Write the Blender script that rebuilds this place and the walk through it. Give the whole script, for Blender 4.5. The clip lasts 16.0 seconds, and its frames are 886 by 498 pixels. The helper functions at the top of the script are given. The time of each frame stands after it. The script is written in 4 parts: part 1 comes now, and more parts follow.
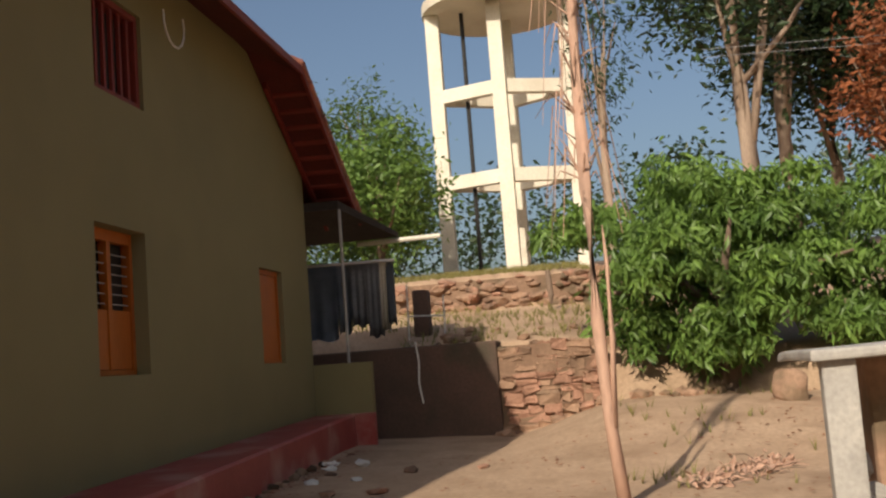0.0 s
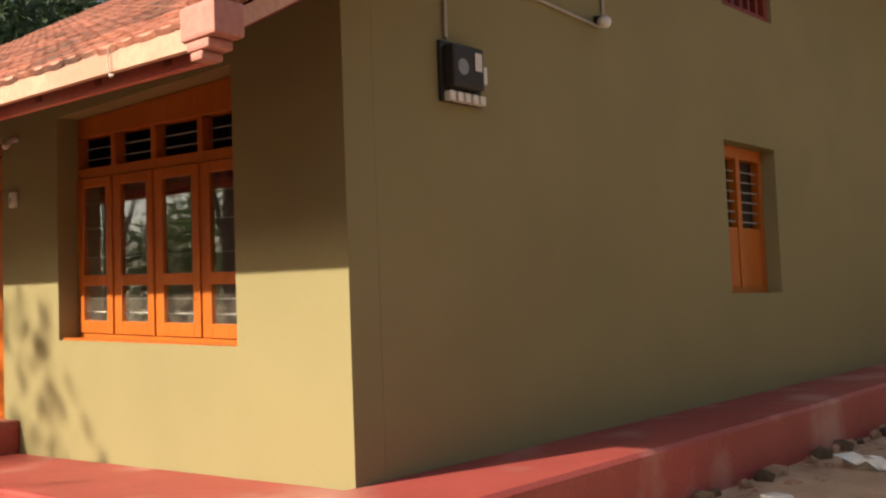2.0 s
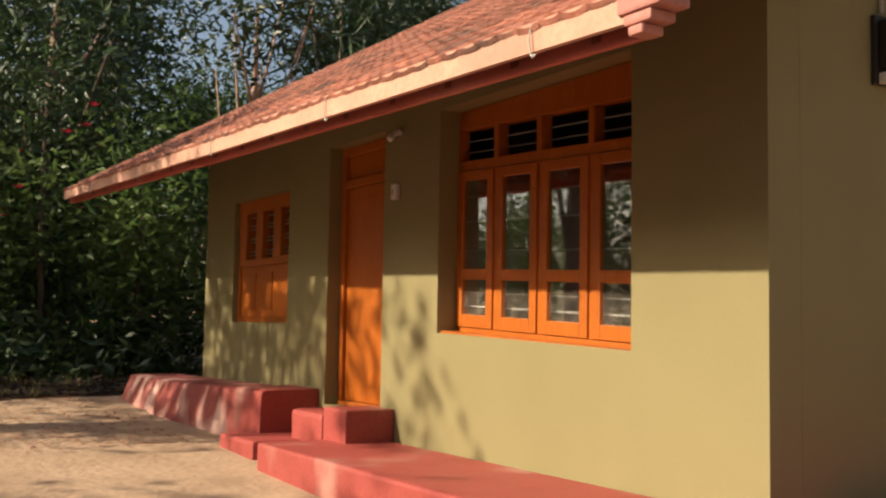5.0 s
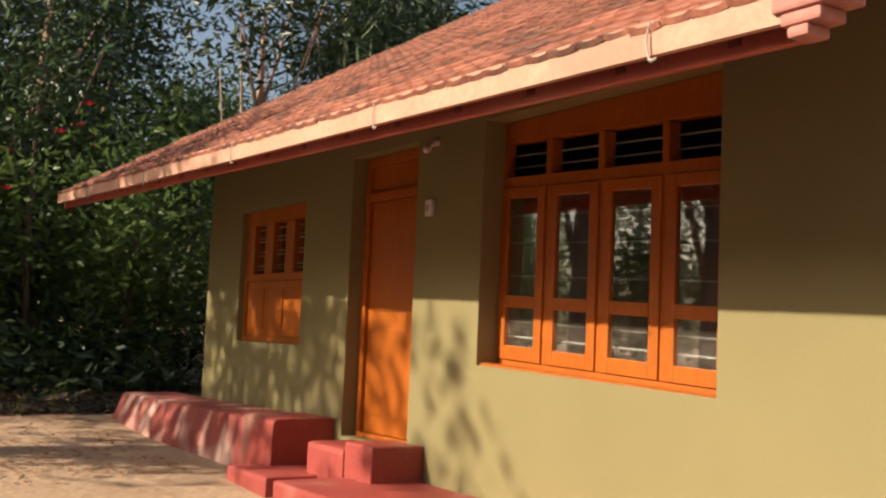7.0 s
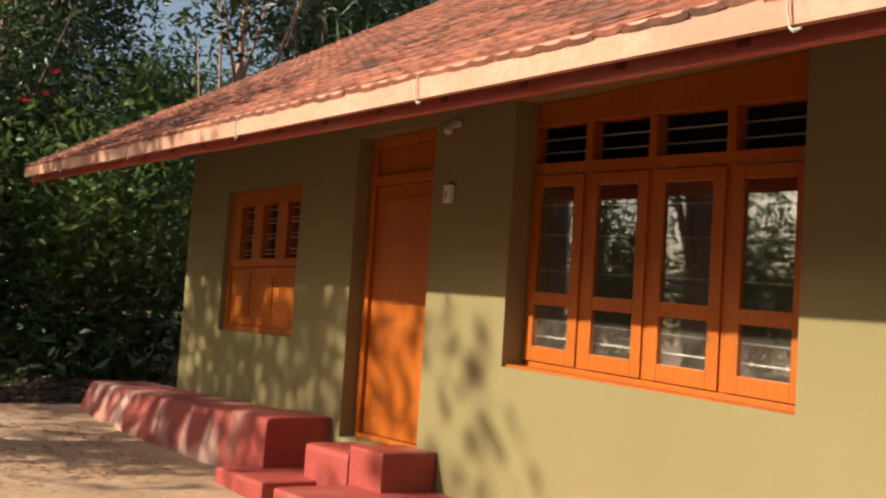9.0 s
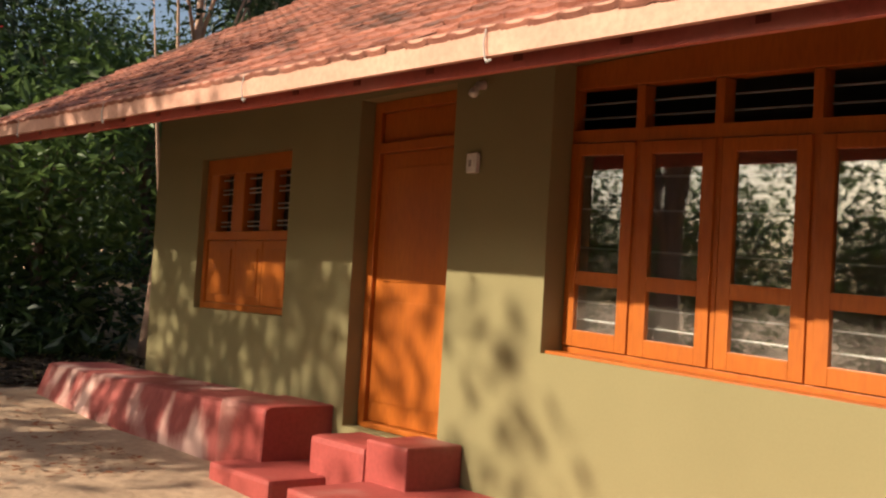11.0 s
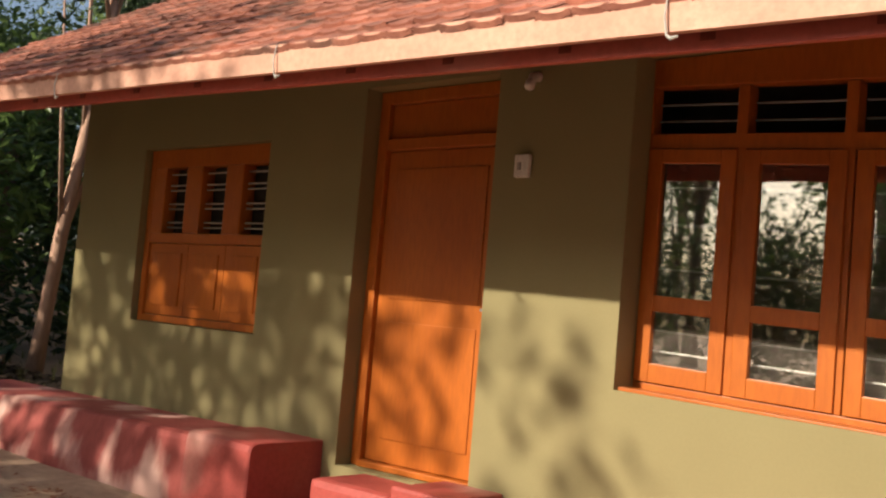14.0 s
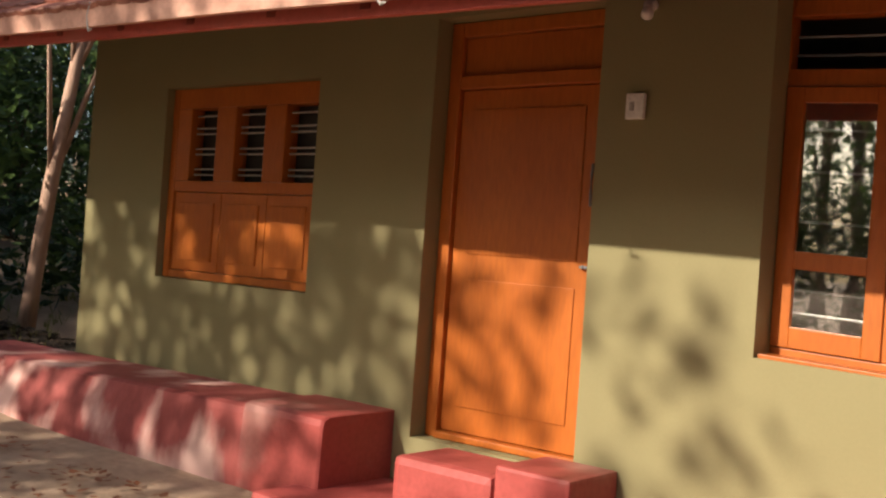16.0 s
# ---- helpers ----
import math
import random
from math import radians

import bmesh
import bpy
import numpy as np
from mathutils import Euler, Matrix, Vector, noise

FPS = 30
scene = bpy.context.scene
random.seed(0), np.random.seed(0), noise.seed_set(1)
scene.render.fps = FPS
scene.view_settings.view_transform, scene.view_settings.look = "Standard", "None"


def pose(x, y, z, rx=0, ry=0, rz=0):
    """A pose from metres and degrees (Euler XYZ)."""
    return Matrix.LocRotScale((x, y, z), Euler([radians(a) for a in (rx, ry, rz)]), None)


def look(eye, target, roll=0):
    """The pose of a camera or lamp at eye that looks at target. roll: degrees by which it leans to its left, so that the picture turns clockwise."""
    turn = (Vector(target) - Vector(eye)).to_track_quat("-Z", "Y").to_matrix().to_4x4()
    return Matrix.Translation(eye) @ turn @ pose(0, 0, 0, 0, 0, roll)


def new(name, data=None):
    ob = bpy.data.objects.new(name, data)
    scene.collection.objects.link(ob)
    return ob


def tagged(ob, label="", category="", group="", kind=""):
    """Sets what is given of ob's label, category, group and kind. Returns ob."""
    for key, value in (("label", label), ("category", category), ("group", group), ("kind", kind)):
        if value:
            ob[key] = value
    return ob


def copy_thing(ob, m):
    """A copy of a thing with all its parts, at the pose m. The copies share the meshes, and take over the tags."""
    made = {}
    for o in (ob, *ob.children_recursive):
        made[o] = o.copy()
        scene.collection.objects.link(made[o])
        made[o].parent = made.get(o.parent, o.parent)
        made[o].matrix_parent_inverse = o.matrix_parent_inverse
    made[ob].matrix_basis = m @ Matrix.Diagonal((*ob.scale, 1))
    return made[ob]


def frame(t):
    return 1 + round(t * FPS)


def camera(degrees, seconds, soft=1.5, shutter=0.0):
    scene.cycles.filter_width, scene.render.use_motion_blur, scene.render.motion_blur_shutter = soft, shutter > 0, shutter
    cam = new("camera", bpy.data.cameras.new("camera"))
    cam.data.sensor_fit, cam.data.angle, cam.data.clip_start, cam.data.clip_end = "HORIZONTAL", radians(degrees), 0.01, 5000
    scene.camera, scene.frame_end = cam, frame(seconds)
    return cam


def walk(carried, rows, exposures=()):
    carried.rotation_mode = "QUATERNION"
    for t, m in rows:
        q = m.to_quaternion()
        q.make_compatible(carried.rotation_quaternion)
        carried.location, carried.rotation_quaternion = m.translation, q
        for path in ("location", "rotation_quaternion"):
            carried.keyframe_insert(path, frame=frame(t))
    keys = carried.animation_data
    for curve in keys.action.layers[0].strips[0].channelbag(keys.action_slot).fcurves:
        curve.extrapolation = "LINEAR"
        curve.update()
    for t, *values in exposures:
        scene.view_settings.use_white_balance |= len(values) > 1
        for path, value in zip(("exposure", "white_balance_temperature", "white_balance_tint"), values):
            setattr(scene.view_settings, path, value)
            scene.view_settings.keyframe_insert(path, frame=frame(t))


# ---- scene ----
cam = camera(45.4, 16.0, soft=2.3)
PATH = [
    (0, (4.623, -4.302, 0.817), (4.331, -2.335, 1.034), -4.4),
    (0.2, (4.632, -4.333, 0.816), (4.197, -2.391, 1.023), -4.2),
    (0.4, (4.629, -4.32, 0.815), (4.057, -2.415, 1.029), -4.1),
    (0.5, (4.608, -4.246, 0.826), (3.971, -2.362, 1.036), -4.0),
    (0.6, (4.603, -4.225, 0.829), (3.912, -2.36, 1.036), -3.9),
    (1, (4.61, -4.251, 0.825), (3.714, -2.471, 0.998), -3.35),
    (1.5, (4.614, -4.272, 0.821), (3.473, -2.636, 0.97), -2.9),
    (2, (4.54, -4.284, 0.802), (3.217, -2.79, 0.936), -2.2),
    (2.5, (4.558, -4.36, 0.785), (3.086, -3.011, 0.899), -1.4),
    (3, (4.48, -4.413, 0.782), (2.925, -3.164, 0.932), -0.8),
    (3.5, (4.33, -4.451, 0.782), (2.708, -3.291, 0.939), 0.5),
    (4, (4.192, -4.412, 0.793), (2.513, -3.331, 0.922), 0.7),
    (6.5, (3.197, -4.321, 0.886), (1.482, -3.305, 1.054), 1.3),
    (7, (2.968, -4.339, 0.948), (1.285, -3.273, 1.114), 2.4),
    (7.5, (2.78, -4.495, 0.978), (1.166, -3.327, 1.149), 1.3),
    (8, (2.582, -4.416, 0.966), (0.977, -3.233, 1.124), 2.5),
    (8.5, (2.366, -4.37, 0.979), (0.714, -3.263, 1.189), 3.0),
    (9, (2.145, -4.411, 1.005), (0.513, -3.263, 1.149), 3.7),
    (9.5, (1.887, -4.474, 1.015), (0.293, -3.272, 1.13), 3.0),
    (12, (0.689, -4.596, 1.111), (-0.806, -3.271, 1.208), 4.4),
    (12.5, (0.395, -4.66, 1.081), (-1.025, -3.26, 1.23), 4.3),
    (13, (0.19, -4.751, 1.078), (-1.156, -3.277, 1.204), 3.7),
    (13.5, (-0.059, -4.712, 1.055), (-1.401, -3.234, 1.172), 3.7),
    (14, (-0.344, -4.734, 1.082), (-1.687, -3.256, 1.203), 4.8),
    (14.5, (-0.616, -4.823, 1.1), (-1.871, -3.266, 1.149), 2.9),
    (15, (-0.848, -4.819, 1.046), (-2.118, -3.275, 1.118), 3.1),
    (15.5, (-1.122, -4.738, 1.12), (-2.421, -3.218, 1.156), 3.8),
    (16, (-1.391, -4.759, 1.142), (-2.656, -3.21, 1.15), 4.1),
]
EXPOSURES = [(0.0, -0.1, 6400, 10), (0.5, -0.16, 6500, 10), (1.0, 0.14, 6800, 10), (1.5, 0.68, 7100, 10), (2.2, 0.82, 6750, 10), (3.0, 0.72, 6850, 10), (4.0, 0.57, 7000, 10), (6.5, 0.6, 6950, 10), (9.0, 0.57, 6900, 10), (12.0, 0.57, 6650, 10), (15.0, 0.53, 6350, 10), (16.0, 0.66, 6200, 10)]
walk(cam, [(t, look(eye, target, roll)) for t, eye, target, roll in PATH], EXPOSURES)

# ---- light ----
SUN = Vector((0.45, 1.55, -1.0)).normalized()
world = bpy.data.worlds.new("sky")
scene.world = world
world.use_nodes = True
wn = world.node_tree.nodes
sky = wn.new("ShaderNodeTexSky")
sky.sky_type, sky.sun_disc = "NISHITA", False
sky.sun_elevation = math.asin(-SUN.z)
sky.sun_rotation = math.atan2(-SUN.x, -SUN.y)
sky.air_density, sky.dust_density = 1.0, 4.0
world.node_tree.links.new(sky.outputs[0], wn["Background"].inputs[0])
wn["Background"].inputs[1].default_value = 0.105
lamp = bpy.data.lights.new("sun", "SUN")
lamp.energy, lamp.angle, lamp.color = 5.0, radians(0.75), (1.0, 0.88, 0.71)
sun = new("sun", lamp)
sun.matrix_world = look(-SUN * 40, (0, 0, 0))


# ---- materials ----
def rgb(c):
    return (*c, 1.0)


def material(name, a, b=None, rough=0.8, scale=6.0, fine=60.0, bump=0.15, metal=0.0, spec=0.4, stain=None, amount=0.0, vary=0.0, stretch=(1, 1, 1), leaf=0.0, grain=0.5):
    """Two tones mixed by coarse and fine noise, an optional stain, fine relief."""
    m = bpy.data.materials.new(name)
    m.use_nodes = True
    n, l = m.node_tree.nodes, m.node_tree.links
    p = n["Principled BSDF"]
    p.inputs["Roughness"].default_value = rough
    p.inputs["Metallic"].default_value = metal
    p.inputs["Specular IOR Level"].default_value = spec
    co, mp = n.new("ShaderNodeTexCoord"), n.new("ShaderNodeMapping")
    mp.inputs["Scale"].default_value = stretch
    geo = n.new("ShaderNodeNewGeometry")
    l.new(geo.outputs["Position"], mp.inputs[0])

    def tex(s, detail=4.0):
        t = n.new("ShaderNodeTexNoise")
        t.inputs["Scale"].default_value, t.inputs["Detail"].default_value = s, detail
        l.new(mp.outputs[0], t.inputs[0])
        return t.outputs[0]

    def mix(f, x, y):
        k = n.new("ShaderNodeMix")
        k.data_type = "RGBA"
        l.new(f, k.inputs[0])
        for sock, v in ((k.inputs[6], x), (k.inputs[7], y)):
            if isinstance(v, tuple):
                sock.default_value = v
            else:
                l.new(v, sock)
        return k.outputs[2]

    def ramp(f, lo, hi, top=1.0):
        r = n.new("ShaderNodeMapRange")
        r.inputs[1].default_value, r.inputs[2].default_value, r.inputs[4].default_value = lo, hi, top
        l.new(f, r.inputs[0])
        return r.outputs[0]

    b = b or tuple(0.8 * v for v in a)
    c = mix(ramp(tex(scale), 0.3, 0.7), rgb(a), rgb(b))
    c = mix(ramp(tex(fine, 2.0), 0.35, 0.75, grain), c, rgb(tuple(0.7 * v for v in b)))
    if stain:
        c = mix(ramp(tex(scale * 0.45, 8.0), 0.52, 0.66, amount), c, rgb(stain))
    if vary:
        info = n.new("ShaderNodeObjectInfo")
        h = n.new("ShaderNodeHueSaturation")
        add = n.new("ShaderNodeMath")
        add.operation = "ADD"
        l.new(info.outputs["Random"], add.inputs[0])
        l.new(geo.outputs["Random Per Island"], add.inputs[1])
        r2 = n.new("ShaderNodeMapRange")
        r2.inputs[1].default_value, r2.inputs[2].default_value = 0.2, 1.7
        r2.inputs[3].default_value, r2.inputs[4].default_value = 1 - vary, 1 + vary
        l.new(add.outputs[0], r2.inputs[0])
        l.new(r2.outputs[0], h.inputs["Value"])
        l.new(c, h.inputs["Color"])
        c = h.outputs[0]
    l.new(c, p.inputs["Base Color"])
    if bump:
        bp = n.new("ShaderNodeBump")
        bp.inputs["Strength"].default_value, bp.inputs["Distance"].default_value = bump, 0.02
        l.new(tex(fine * 0.7, 6.0), bp.inputs["Height"])
        l.new(bp.outputs[0], p.inputs["Normal"])
    if leaf:
        t = n.new("ShaderNodeBsdfTranslucent")
        k = n.new("ShaderNodeMixShader")
        k.inputs[0].default_value = leaf
        l.new(c, t.inputs[0])
        l.new(p.outputs[0], k.inputs[1])
        l.new(t.outputs[0], k.inputs[2])
        l.new(k.outputs[0], n["Material Output"].inputs[0])
    return m


OLIVE = material("olive_wall_paint", (0.245, 0.21, 0.098), (0.228, 0.195, 0.09), 0.75, 1.3, 60, 0.02, grain=0.12, stain=(0.19, 0.165, 0.078), amount=0.3)
RED_OXIDE = material("red_oxide_floor", (0.38, 0.074, 0.062), (0.31, 0.056, 0.046), 0.55, 2.5, 30, 0.15, stain=(0.46, 0.27, 0.22), amount=0.65)
# Pale patches mix bare worn plaster with sun dapples put into the colour.
WORN_LIT_OXIDE = material("worn_dappled_red_oxide", (0.38, 0.09, 0.075), (0.30, 0.06, 0.05), 0.7, 5.5, 26, 0.3, stain=(0.66, 0.42, 0.35), amount=0.9, stretch=(1, 1, 0.45))
ORANGE = material("orange_wood_paint", (0.46, 0.126, 0.012), (0.39, 0.098, 0.010), 0.45, 3.0, 50, 0.08, stretch=(1, 1, 0.2))
RED_WOOD = material("red_wood_paint", (0.24, 0.035, 0.022), (0.19, 0.028, 0.018), 0.5, 3.0, 40, 0.1)
FASCIA = material("faded_pink_board", (0.62, 0.35, 0.25), (0.54, 0.28, 0.195), 0.7, 2.0, 35, 0.15, stain=(0.36, 0.20, 0.14), amount=0.6)
TILE = material("clay_roof_tile", (0.43, 0.175, 0.115), (0.25, 0.09, 0.06), 0.9, 5.0, 28, 0.6, stain=(0.11, 0.065, 0.05), amount=0.9, vary=0.5)
EARTH = material("dry_earth", (0.49, 0.34, 0.225), (0.39, 0.26, 0.165), 0.95, 1.9, 16, 0.9, stain=(0.26, 0.165, 0.10), amount=0.65)
LATERITE = material("laterite_block", (0.36, 0.20, 0.135), (0.24, 0.13, 0.085), 0.95, 4.0, 24, 1.0, stain=(0.10, 0.07, 0.045), amount=0.75, vary=0.3)
WHITEWASH = material("whitewashed_concrete", (0.78, 0.72, 0.60), (0.70, 0.64, 0.52), 0.8, 1.0, 20, 0.2, stain=(0.5, 0.43, 0.33), amount=0.5)
RUBBLE = material("earthy_rubble", (0.34, 0.215, 0.14), (0.23, 0.14, 0.09), 0.95, 3.0, 18, 1.0, stain=(0.11, 0.085, 0.05), amount=0.8, vary=0.25)
# Brown damp plaster, darkened further so its tone holds the house shade.
DAMP = material("damp_shaded_plaster", (0.13, 0.075, 0.055), (0.085, 0.055, 0.04), 0.9, 1.6, 20, 0.5, stain=(0.04, 0.045, 0.025), amount=0.85)
THATCH = material("dark_old_thatch", (0.06, 0.045, 0.035), (0.035, 0.026, 0.02), 0.95, 5.0, 40, 1.0, stretch=(1, 0.3, 1))
CONCRETE = material("weathered_concrete", (0.48, 0.45, 0.40), (0.38, 0.36, 0.33), 0.9, 3.0, 30, 0.4, stain=(0.2, 0.18, 0.16), amount=0.5)
BARK = material("grey_brown_bark", (0.24, 0.17, 0.12), (0.16, 0.11, 0.08), 0.95, 5.0, 30, 0.9, stretch=(1, 1, 0.25))
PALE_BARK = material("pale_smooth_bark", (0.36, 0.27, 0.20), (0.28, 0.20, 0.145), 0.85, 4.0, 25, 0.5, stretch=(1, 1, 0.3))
# Brighter twin of the pale bark, with sunlight put into its tone.
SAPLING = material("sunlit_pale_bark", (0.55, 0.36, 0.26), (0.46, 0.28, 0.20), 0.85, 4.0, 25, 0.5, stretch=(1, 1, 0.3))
LEAF = material("mango_leaf", (0.19, 0.30, 0.058), (0.09, 0.165, 0.036), 0.45, 1.2, 8, 0.0, vary=0.35, leaf=0.3)
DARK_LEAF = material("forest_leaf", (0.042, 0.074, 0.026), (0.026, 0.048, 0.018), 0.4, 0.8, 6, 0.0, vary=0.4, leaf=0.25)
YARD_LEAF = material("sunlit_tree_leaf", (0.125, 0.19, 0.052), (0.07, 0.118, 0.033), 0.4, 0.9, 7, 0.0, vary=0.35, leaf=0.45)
DRY_LEAF = material("rust_brown_leaf", (0.30, 0.10, 0.035), (0.22, 0.075, 0.03), 0.6, 1.0, 8, 0.0, vary=0.35, leaf=0.25)
BLOOM = material("red_flower_petal", (0.55, 0.03, 0.06), (0.45, 0.02, 0.05), 0.6, 2.0, 10, 0.0, vary=0.2, leaf=0.2)
GRASS = material("dry_grass", (0.32, 0.29, 0.10), (0.22, 0.20, 0.06), 0.8, 1.0, 8, 0.0, vary=0.3, leaf=0.25)
BLACK = material("black_plastic_and_unlit_interior", (0.03, 0.028, 0.025), None, 0.5, 5, 40, 0.05)
WHITE = material("white_plastic", (0.78, 0.76, 0.70), None, 0.4, 5, 40, 0.03)
STEEL = material("painted_grille_rod", (0.42, 0.40, 0.37), None, 0.45, 5, 40, 0.03, metal=0.3)
SOFFIT = material("red_brown_roof_boarding", (0.13, 0.02, 0.013), (0.09, 0.015, 0.01), 0.8, 4, 30, 0.3)
PINK = material("pink_painted_masonry", (0.50, 0.22, 0.18), (0.42, 0.17, 0.14), 0.75, 4, 30, 0.15)
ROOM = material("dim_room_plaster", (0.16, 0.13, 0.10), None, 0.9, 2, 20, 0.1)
TARP = material("dark_blue_sheet", (0.10, 0.12, 0.145), (0.22, 0.24, 0.27), 0.6, 2.5, 20, 0.3)
TIN = material("grey_metal_sheet", (0.32, 0.33, 0.34), (0.22, 0.22, 0.23), 0.5, 2.0, 25, 0.2, metal=0.3)
# Red lifted in tone to hold light bounced up under the eave.
RED_BOARD = material("bright_red_board_paint", (0.52, 0.105, 0.075), (0.44, 0.085, 0.06), 0.6, 3.0, 35, 0.1, stain=(0.5, 0.2, 0.15), amount=0.4)
DARK_LITTER = material("dark_brown_litter", (0.10, 0.062, 0.035), (0.06, 0.04, 0.024), 0.9, 2.0, 12, 0.0, vary=0.35)
LITTER = material("pale_litter", (0.72, 0.68, 0.62), None, 0.8, 6, 40, 0.2)


def glass_material():
    m = bpy.data.materials.new("window_glass")
    m.use_nodes = True
    p = m.node_tree.nodes["Principled BSDF"]
    p.inputs["Base Color"].default_value = (0.9, 0.95, 0.93, 1)
    p.inputs["Roughness"].default_value = 0.015
    p.inputs["IOR"].default_value = 2.5
    p.inputs["Transmission Weight"].default_value = 1.0
    # a thin film of dust on the pane
    n, l = m.node_tree.nodes, m.node_tree.links
    dust, both, t, r = n.new("ShaderNodeBsdfDiffuse"), n.new("ShaderNodeMixShader"), n.new("ShaderNodeTexNoise"), n.new("ShaderNodeMapRange")
    dust.inputs[0].default_value = (0.45, 0.38, 0.32, 1)
    t.inputs["Scale"].default_value = 9.0
    r.inputs[1].default_value, r.inputs[2].default_value, r.inputs[3].default_value, r.inputs[4].default_value = 0.3, 0.7, 0.015, 0.075
    l.new(n.new("ShaderNodeNewGeometry").outputs["Position"], t.inputs[0])
    l.new(t.outputs[0], r.inputs[0])
    l.new(r.outputs[0], both.inputs[0])
    l.new(p.outputs[0], both.inputs[1])
    l.new(dust.outputs[0], both.inputs[2])
    l.new(both.outputs[0], n["Material Output"].inputs[0])
    return m


GLASS = glass_material()


# ---- mesh helpers ----
def box(bm, x0, x1, y0, y1, z0, z1, bevel=0.0, batter=0.0):
    """A box; batter pushes the foot of its front (y0) outwards."""
    x0, x1, y0, y1, z0, z1 = min(x0, x1), max(x0, x1), min(y0, y1), max(y0, y1), min(z0, z1), max(z0, z1)
    v = [bm.verts.new((x, y - (batter if y == y0 and z == z0 else 0), z)) for z in (z0, z1) for y in (y0, y1) for x in (x0, x1)]
    fs = [bm.faces.new([v[i] for i in q]) for q in ((0, 2, 3, 1), (4, 5, 7, 6), (0, 1, 5, 4), (2, 6, 7, 3), (0, 4, 6, 2), (1, 3, 7, 5))]
    if bevel:
        edges = list({e for f in fs for e in f.edges})
        bmesh.ops.bevel(bm, geom=edges, offset=bevel, segments=2, affect="EDGES", profile=0.6)


def tube(bm, points, radii, sides=8, cap=True):
    """A tapered tube along points."""
    rings = []
    for i, p in enumerate(points):
        p = Vector(p)
        d = Vector(points[min(i + 1, len(points) - 1)]) - Vector(points[max(i - 1, 0)])
        q = d.normalized().to_track_quat("Z", "Y")
        r = radii[i] if isinstance(radii, (list, tuple)) else radii
        rings.append([bm.verts.new(p + q @ Vector((r * math.cos(a), r * math.sin(a), 0))) for a in [2 * math.pi * k / sides for k in range(sides)]])
    for a, b in zip(rings, rings[1:]):
        for k in range(sides):
            bm.faces.new((a[k], a[(k + 1) % sides], b[(k + 1) % sides], b[k]))
    if cap:
        bm.faces.new(rings[0][::-1])
        bm.faces.new(rings[-1])


def mesh_of(name, bm, mat, smooth=False):
    me = bpy.data.meshes.new(name)
    bmesh.ops.recalc_face_normals(bm, faces=bm.faces[:]) if len(bm.faces) < 60000 else None
    bm.to_mesh(me)
    bm.free()
    me.materials.append(mat)
    if smooth:
        me.polygons.foreach_set("use_smooth", [True] * len(me.polygons))
    return me


def part(name, bm, mat, parent=None, label="", smooth=False):
    ob = new(name, mesh_of(name, bm, mat, smooth))
    if parent is not None:
        ob.parent = parent
        ob.matrix_parent_inverse = parent.matrix_world.inverted() if parent.type != "EMPTY" else Matrix.Translation(-parent.location)
    return tagged(ob, label)


def thing(name, at, label, category, group="", kind=""):
    e = new(name)
    e.location = at
    e.empty_display_size = 0.2
    return tagged(e, label, category, group, kind)


def boxes(*specs, bevel=0.0):
    bm = bmesh.new()
    for s in specs:
        box(bm, *s, bevel=bevel)
    return bm


def terrace_z(y):
    """The two terraces above the retaining walls."""
    if y < 19.2:
        return 1.08 + 0.16 * (y - 13.5)
    return 2.75 + 0.09 * (min(y, 60) - 19.5)


def ground_z(x, y):
    """Height of the yard: it falls gently towards +x and rises into a bank behind the house."""
    z = -0.52 - 0.035 * max(-14, min(8, x)) + 0.02 * max(-12, min(12, y))
    s = max(0.0, min(1.0, (y - 7.0) / 5.0))
    z += 0.55 * s * s * (3 - 2 * s) * max(0.0, min(1.0, (x - 3.2) / 1.5))
    s = max(0.0, min(1.0, (-x - 11.0) / 12.0))
    z += 0.8 * s * s
    if y > 13.2 and (x > 0.9 or y > 16.2):
        h = terrace_z(y)
        w = max(0.0, min(1.0, (x - 3.9) / 1.2))
        bank = min(h, -0.2 + 1.3 * max(0.0, min(1.0, (y - 9.0) / 6.5)) + max(0.0, y - 15.5) * 0.15)
        z = max(z, h + (bank - h) * w)
    return z


# ---- ground ----
bm = bmesh.new()
NX = [-400, -150, -70, -40, -28] + [-20 + 0.5 * i for i in range(65)] + [16, 24, 40, 70, 150, 400]
NY = [-400, -150, -70, -40, -25] + [-14 + 0.5 * i for i in range(57)] + [14.5 + 0.5 * i for i in range(40)] + [36, 40, 70, 150, 400]
grid = [[bm.verts.new((x, y, ground_z(x, y) + 0.035 * noise.noise((x * 0.7, y * 0.7, 0)) + 0.015 * noise.noise((x * 2.1, y * 2.1, 5)))) for x in NX] for y in NY]
for r0, r1 in zip(grid, grid[1:]):
    for i in range(len(NX) - 1):
        bm.faces.new((r0[i], r0[i + 1], r1[i + 1], r1[i]))
ground = part("ground", bm, EARTH, smooth=True)
tagged(ground, "dry bare brown earth yard with scattered litter", "ground", kind="structure")

# ---- house shell ----
L, D, T = -9.0, 12.0, 0.25      # front length, depth, wall thickness
TILT = 0.027                    # the eaves climb a little towards the far end
SLOPE, EAVE_Y, EAVE_Z, VERGE = 0.58, -1.47, 2.235, 0.65
MID = 6.9
KINK = 5.25


def roof_z(y):
    return EAVE_Z + SLOPE * (y - EAVE_Y) if y <= MID else EAVE_Z + SLOPE * (2 * MID - y - EAVE_Y)


